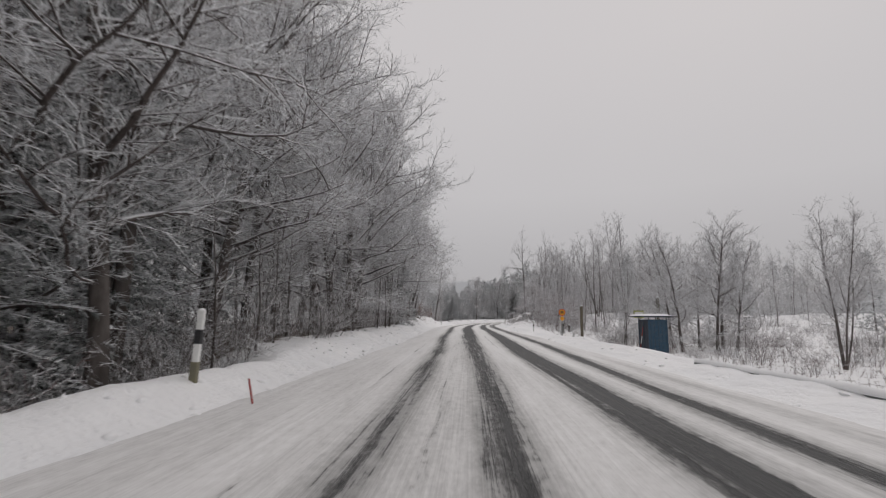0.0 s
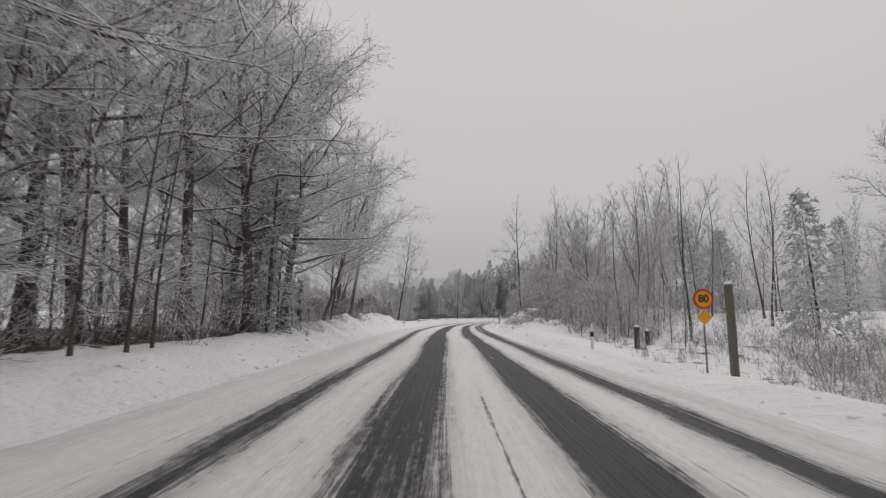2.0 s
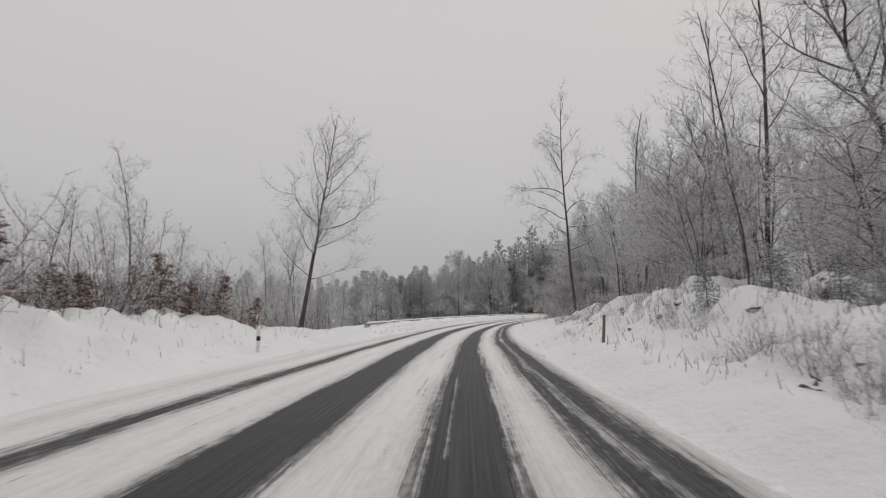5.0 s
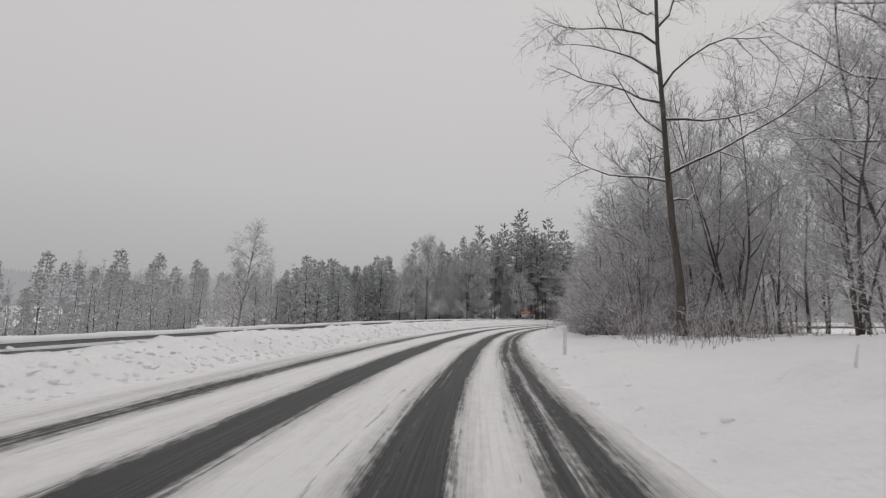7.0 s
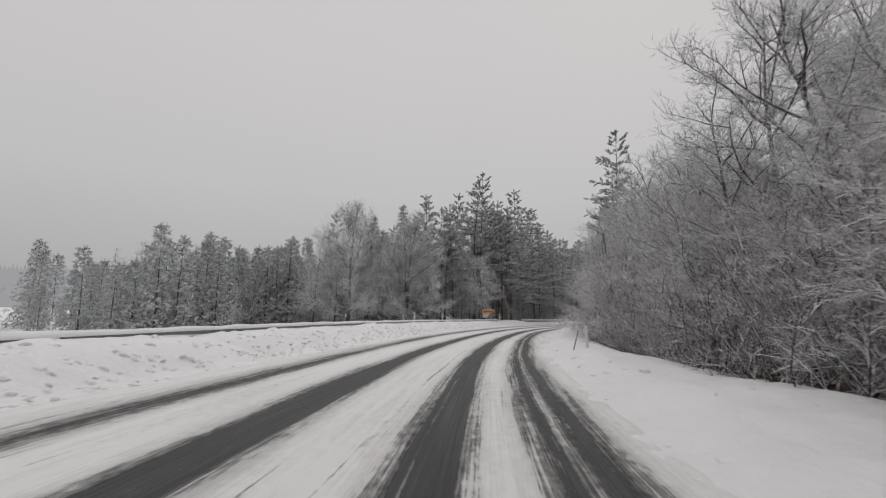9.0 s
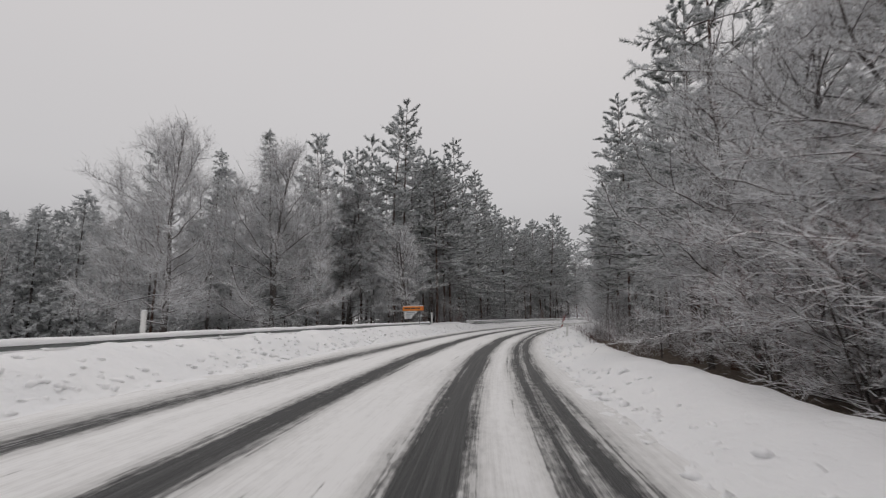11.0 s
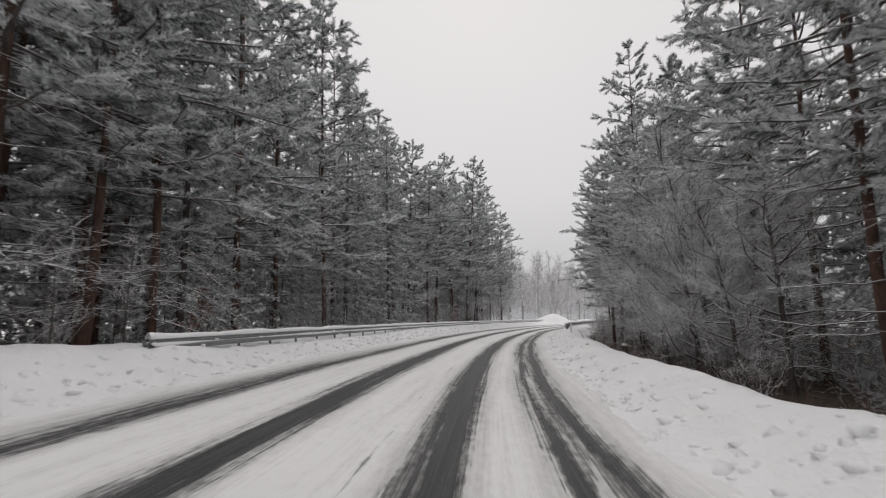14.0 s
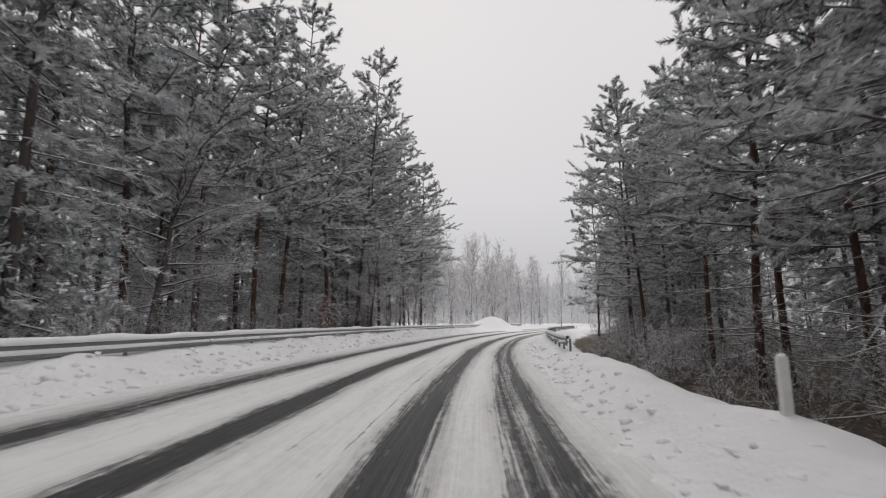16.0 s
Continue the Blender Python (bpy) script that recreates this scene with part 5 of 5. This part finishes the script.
stake(156, 3.0, 0.85, (0, 14), M_WOOD, "thin leaning wooden snow stake")
stake(90.1, 3.4, 0.85, (0, 5), M_WOOD, "splintered wooden stake in the snow bank", 0.05)
delineator(192.9, 3.2, 0.75, 3, False, False)
delineator(245.8, 3.56, 0.66, 0, False, False)
delineator(212.6, 3.0, 0.7, 2, False, False)
delineator(210.7, -9.3, 1.1, 0, False, False)
delineator(177.8, -9.8, 0.85, 0, False, False)


def snow_stake(s, u, height, lean):
    """A thin red and white marker stake."""
    ob = new("snow_stake")
    bounds = (-0.3, 0.06 * height, 0.26 * height, 0.5 * height, height)
    for k in range(4):
        bm = bmesh.new()
        cylinder(bm, 0, 0, bounds[k], bounds[k + 1], 0.025, 0.025, 10)
        part("band", bm, M_STAKE_RED if k % 2 else M_WHITE, ob, "red band" if k % 2 else "white band")
    ob.matrix_basis = stand(s, u) @ pose(0, 0, 0, lean[0], lean[1], 0)
    tagged(ob, "leaning red and white banded snow stake", "snow stake", "snow stakes")


snow_stake(203.1, 3.12, 0.98, (0, 16))
snow_stake(202.8, 3.2, 0.98, (0, 18))
snow_stake(27.4, 6.45, 1.75, (3, 9))


def words(name, text, size, mat, parent, where):
    cu = bpy.data.curves.new(name, "FONT")
    cu.body, cu.size, cu.align_x, cu.align_y, cu.extrude, cu.offset = text, size, "CENTER", "CENTER", 0.002, 0.012
    ob = new(name, cu)
    cu.materials.append(mat)
    ob.parent = parent
    ob.matrix_basis = where
    return ob


def disc(bm, radius, y0, y1, z, sides=40):
    made = bmesh.ops.create_cone(bm, cap_ends=True, segments=sides, radius1=radius, radius2=radius, depth=abs(y1 - y0))["verts"]
    bmesh.ops.rotate(bm, verts=made, matrix=Matrix.Rotation(radians(90), 3, "X"))
    bmesh.ops.translate(bm, verts=made, vec=(0, (y0 + y1) / 2, z))
    return bm


def speed_sign(s, u, base):
    """A round limit sign over a diamond plate, on a weathered post."""
    sign = new("speed_limit_sign")
    bm = bmesh.new()
    cylinder(bm, 0, 0.06, -0.5, 2.78, 0.03, 0.03, 14)
    part("pole", bm, M_STEEL, sign, "grey steel tube")
    bm = bmesh.new()
    disc(bm, 0.325, 0.0, 0.02, 2.50)
    part("rim", bm, M_RED_PAINT, sign, "red border")
    bm = bmesh.new()
    disc(bm, 0.255, -0.005, 0.0, 2.50)
    part("face", bm, M_YELLOW, sign, "orange-yellow face")
    words("numerals", "80", 0.33, M_BLACK, sign, pose(0, -0.008, 2.50, 90, 0, 0))
    for key, half, y, mat in (("plate_edge", 0.27, 0.012, M_WHITE), ("plate", 0.245, 0.005, M_YELLOW)):
        bm = bmesh.new()
        box(bm, -half * 0.707, y, -half * 0.707, half * 0.707, y + 0.01, half * 0.707)
        bmesh.ops.rotate(bm, verts=bm.verts, cent=(0, 0, 0), matrix=Matrix.Rotation(radians(45), 3, "Y"))
        bmesh.ops.translate(bm, verts=bm.verts, vec=(0, 0, 1.93))
        part(key, bm, mat, sign, "yellow diamond plate" if key == "plate" else "pale edge of the plate")
    x, y = on_road(s, u)
    sign.matrix_basis = pose(float(x), float(y), base, 0, 0, heading(s))
    tagged(sign, "orange round speed limit sign with red border above a yellow diamond", "road sign")


speed_sign(45.7, 5.85, -0.40)


def direction_sign(s, u, base):
    """An orange direction board over small white plates, on two tubes."""
    sign = new("direction_sign")
    for x in (-0.6, 0.6):
        bm = bmesh.new()
        cylinder(bm, x, 0.05, -0.6, 2.3, 0.024, 0.024, 10)
        part("pole", bm, M_STEEL, sign)
    bm = bmesh.new()
    box(bm, -1.02, -0.012, 2.0, 1.02, 0.012, 2.43, 0.006)
    part("board_edge", bm, M_BLACK, sign)
    bm = bmesh.new()
    box(bm, -1.0, -0.02, 2.02, 1.0, -0.012, 2.41)
    board = part("board", bm, M_ORANGE, sign, "orange direction board")
    at = -0.86
    for wide in (0.34, 0.22, 0.4, 0.12, 0.28):
        bm = bmesh.new()
        box(bm, at, -0.024, 2.15, at + wide, -0.021, 2.28)
        part("lettering", bm, M_BLACK, board, "dark unreadable lettering")
        at += wide + 0.045
    bm = bmesh.new()
    for sign_z in (1, -1):
        corners = [bm.verts.new((x, y, 2.215 + sign_z * z)) for y in (-0.025, -0.021) for x, z in ((0.80, 0.15), (0.86, 0.15), (0.96, 0.0), (0.90, 0.0))]
        for f in ((0, 1, 2, 3), (4, 5, 6, 7), (0, 1, 5, 4), (1, 2, 6, 5), (2, 3, 7, 6), (3, 0, 4, 7)):
            bm.faces.new([corners[k] for k in f])
    bmesh.ops.recalc_face_normals(bm, faces=bm.faces)
    part("arrow_head", bm, M_RED_PAINT, board, "red arrow head")
    for x1, z in ((0.36, 1.80), (0.12, 1.63), (-0.10, 1.46), (-0.12, 1.29)):
        bm = bmesh.new()
        box(bm, -0.84, -0.015, z, x1, 0.012, z + 0.16, 0.004)
        plate = part("plate", bm, M_WHITE, sign, "small white plate")
        bm = bmesh.new()
        box(bm, -0.66, -0.02, z + 0.05, x1 - 0.14, -0.016, z + 0.11)
        part("lettering", bm, M_BLUE, plate, "blue unreadable lettering")
    bm = bmesh.new()
    for k in range(11):
        lump(bm, (-0.92 + k * 0.184, 0, 2.43), (0.13, 0.035, 0.035), random, 1, 0.2)
    part("snow_cap", bm, M_SNOW, sign)
    x, y = on_road(s, u)
    sign.matrix_basis = pose(float(x), float(y), base, 0, 0, heading(s) - 2)
    tagged(sign, "orange direction board above small white plates, behind the rail", "road sign")


direction_sign(206.9, -9.86, 0.22)


def bus_shelter(s, u, base):
    """A small shelter of blue sheet panels, a dark sheet across its open road side, snow on its roof."""
    shed = new("bus_shelter")
    w, d, h = 1.0, 1.5, 1.87
    # the open front is a dark sheet, the interior's shade put into its colour
    for key, dims, mat, label in (("back_wall", (w - 0.05, 0, 0, w, d, h), M_BLUE, "blue sheet panel"), ("side_wall", (0.02, 0, 0, w - 0.05, 0.045, h), M_BLUE, "blue sheet panel"), ("side_wall", (0.02, d - 0.045, 0, w - 0.05, d, h), M_BLUE, "blue sheet panel"), ("front_panel", (0, 0.05, 0, 0.045, d - 0.05, h - 0.03), M_DARK, "dark navy sheet painted as the shade of the open front")):
        bm = bmesh.new()
        box(bm, *dims, 0.006)
        part(key, bm, mat, shed, label)
    for y in (0.02, d - 0.02, d * 0.5):
        bm = bmesh.new()
        box(bm, -0.02, y - 0.022, 0, 0.022, y + 0.022, h, 0.004)
        part("edge_post", bm, M_BLUE, shed)
    for k in range(5):
        bm = bmesh.new()
        box(bm, 0.1 + k * 0.2, -0.010, 0.08, 0.112 + k * 0.2, -0.001, h - 0.08, 0.003)
        part("rib", bm, M_DARK, shed)
    bm = bmesh.new()
    box(bm, 0.02, 0.05, 0.42, 0.4, d - 0.05, 0.46, 0.005)
    bmesh.ops.translate(bm, verts=bm.verts, vec=(w - 0.48, 0, 0))
    part("bench", bm, M_WOOD, shed, "wooden bench inside")
    bm = bmesh.new()
    box(bm, -0.02, -0.05, -0.5, w + 0.02, d + 0.05, -0.002, 0.01)
    part("plinth", bm, M_DARK, shed, "dark concrete plinth")
    for x, y in ((0.03, 0.03), (w - 0.03, 0.03), (0.03, d - 0.03), (w - 0.03, d - 0.03)):
        bm = bmesh.new()
        box(bm, x - 0.03, y - 0.03, h, x + 0.03, y + 0.03, h + 0.13, 0.004)
        part("corner_post", bm, M_STEEL, shed, "grey corner post")
    h += 0.13
    bm = bmesh.new()
    box(bm, -0.38, -0.2, h, w + 0.25, d + 0.2, h + 0.07, 0.01)
    part("roof", bm, M_DARK, shed, "flat overhanging roof")
    bm = bmesh.new()
    bmesh.ops.create_grid(bm, x_segments=14, y_segments=16, size=0.5)
    for v in bm.verts:
        edge = max(abs(v.co.x), abs(v.co.y)) * 2
        v.co = Vector((-0.155 + v.co.x * 1.66, d / 2 + v.co.y * 1.93, h + 0.072 + (0.11 + 0.03 * noise.noise(v.co * 6)) * (1 - edge**8)))
        v.co.x += w / 2 - 0.09 + 0.09
    part("roof_snow", bm, M_SNOW, shed, "thick snow on the roof")
    x, y = on_road(s, u)
    shed.matrix_basis = pose(float(x), float(y), base, 0, 0, heading(s))
    tagged(shed, "small blue panelled bus shelter with a snow-covered flat roof", "bus shelter")


bus_shelter(26.55, 6.68, -0.38)


def bus_stop_sign(s, u, base):
    """A yellow-edged board with a pale face, on a thin tube."""
    sign = new("bus_stop_sign")
    bm = bmesh.new()
    cylinder(bm, 0, 0.05, -0.4, 2.45, 0.03, 0.03, 10)
    part("pole", bm, M_STEEL, sign)
    bm = bmesh.new()
    box(bm, -0.3, 0.0, 1.98, 0.3, 0.02, 2.42, 0.006)
    part("board", bm, M_MOSS, sign, "yellow-green edged board")
    bm = bmesh.new()
    box(bm, -0.25, -0.006, 2.05, 0.25, -0.001, 2.35)
    part("face", bm, M_WHITE, sign, "pale snow-blown face")
    x, y = on_road(s, u)
    sign.matrix_basis = pose(float(x), float(y), base, 0, 0, heading(s))
    tagged(sign, "yellow-green edged stop board on a thin pole beside the shelter", "road sign")


bus_stop_sign(29.4, 7.2, -0.4)


def stump(s, u, height, r, label, mat=M_BARK):
    rng = random.Random(int(s * 10))
    bm = bmesh.new()
    cylinder(bm, 0, 0, -0.3, height, r * 1.15, r * 0.9, 12)
    for v in bm.verts:
        v.co.x += rng.uniform(-0.15, 0.15) * r
        v.co.y += rng.uniform(-0.15, 0.15) * r
        if v.co.z > 0:
            v.co.z += rng.uniform(-0.05, 0.05)
    ob = new("tree_stump")
    part("stump", bm, mat, ob)
    bm = bmesh.new()
    lump(bm, (0, 0, height + 0.02), (r * 0.95, r * 0.95, 0.09), rng, 2, 0.2)
    part("snow_cap", bm, M_SNOW, ob)
    ob.matrix_basis = stand(s, u)
    tagged(ob, label, "tree stump")


stump(48.5, 8.3, 3.7, 0.14, "tall broken grey trunk beside the road sign", M_WOOD)
stump(36.9, 11.3, 3.8, 0.12, "tall mossy snag with snow on its top", M_MOSSY)
stump(57.1, 8.1, 1.15, 0.14, "dark wooden stump capped with snow")
stump(57.9, 9.0, 0.8, 0.11, "short dark stump capped with snow")
stump(62.3, -12.3, 3.0, 0.17, "broken dark trunk at the wood edge")
stump(235.0, 5.4, 0.75, 0.14, "pale snow-plastered stump beside the snow bank")


# ---- stones and clods of ploughed snow ----
def stones():
    rng = random.Random(4)
    for k in range(70):
        s, u = (rng.uniform(74, 106), rng.uniform(3.6, 9.5)) if k % 3 else (rng.uniform(71.5, 82), rng.uniform(3.2, 7))
        bm = bmesh.new()
        lump(bm, (0, 0, 0), (rng.uniform(0.05, 0.17), rng.uniform(0.05, 0.15), rng.uniform(0.05, 0.11)), rng, 2, 0.7)
        ob = part("boulder", bm, M_ROCK)
        ob.matrix_basis = stand(s, u, rng.uniform(0, 180), 0.02)
        tagged(ob, "rough grey stone poking through the snow bank", "stone", "stones in the snow bank")


stones()


def clods():
    rng = random.Random(6)
    shapes = []
    for _ in range(5):
        base = bmesh.new()
        lump(base, (0, 0, 0), (1, 1, 0.85), rng, 1, 1.1)
        shapes.append(np.array([v.co[:] for v in base.verts]))
        tri = np.array([[v.index for v in f.verts] for f in base.faces])
        base.free()
    verts, faces = [], []
    spots = []
    for _ in range(2700):
        s = rng.uniform(110, 300)
        spots.append((s, left_foot(s) - abs(rng.gauss(0.5, 0.75)) - 0.1, rng.lognormvariate(-2.3, 0.5)))
    for _ in range(1300):
        s = rng.uniform(165, 290)
        spots.append((s, right_foot(s) + abs(rng.gauss(0.45, 0.4)), rng.lognormvariate(-2.75, 0.5)))
    for _ in range(500):
        s = rng.uniform(-5, 110)
        spots.append((s, left_foot(s) - abs(rng.gauss(1.2, 1.2)), rng.lognormvariate(-2.8, 0.5)))
    for _ in range(380):
        s = rng.uniform(0, 170)
        spots.append((s, right_foot(s) + abs(rng.gauss(0.9, 1.2)), rng.lognormvariate(-2.9, 0.5)))
    for _ in range(700):
        s = rng.uniform(184, 216)
        spots.append((s, right_foot(s) + rng.uniform(0.7, 3.0), rng.lognormvariate(-3.0, 0.5)))
    for k, (s, u, r) in enumerate(spots):
        r = min(r, 0.085)
        shape = shapes[k % 5]
        x, y = on_road(s, u)
        a = rng.random() * 6.28
        c, d = math.cos(a), math.sin(a)
        p = shape * (r * rng.uniform(0.7, 1.4), r * rng.uniform(0.7, 1.4), r)
        p = np.stack([p[:, 0] * c - p[:, 1] * d, p[:, 0] * d + p[:, 1] * c, p[:, 2]], 1)
        verts.append(p + (float(x), float(y), float(land(s, u)) - r * 0.22))
        faces.append(tri + k * len(shape))
    me = mesh_np("snow_clods", np.vstack(verts), np.vstack(faces), M_SNOW, (), False)
    tagged(new("snow_clods", me), "clods of ploughed snow along both road edges", "snow", kind="stuff")


clods()


def grass():
    """Dead stalks that stand out of the snow on the banks and the field."""
    rng = np.random.default_rng(8)
    verts = []
    areas = ((2600, 0, 58, 6.5, 24, 0.55), (1500, 80, 112, 4.5, 11, 0.4), (700, 70, 96, 3.0, 6.5, 0.3), (800, 56, 104, -14, -9.4, 0.4), (1100, 112, 210, -12, -9.8, 0.4), (700, 186, 240, 3.8, 6.5, 0.5), (400, 118, 150, 5.8, 8, 0.45))
    for count, s0, s1, u0, u1, h in areas:
        s, u = rng.uniform(s0, s1, count), rng.uniform(u0, u1, count)
        x, y, z = *on_road(s, u), land(s, u)
        for k in range(count):
            a, ln = rng.random() * 6.28, h * rng.uniform(0.4, 1.2)
            side = np.array([np.cos(a), np.sin(a), 0]) * 0.008
            lean = np.array([rng.normal(0, 0.3), rng.normal(0, 0.3), 1]) * ln
            o = np.array([x[k], y[k], z[k] - 0.05])
            verts += [o - side, o + side, o + lean * 0.97 + side * 0.5, o + lean]
    me = mesh_np("dead_grass", np.array(verts), np.arange(len(verts)).reshape(-1, 4), M_RED)
    tagged(new("dead_grass", me), "dry brown stalks standing out of the snow", "grass", kind="stuff")


grass()
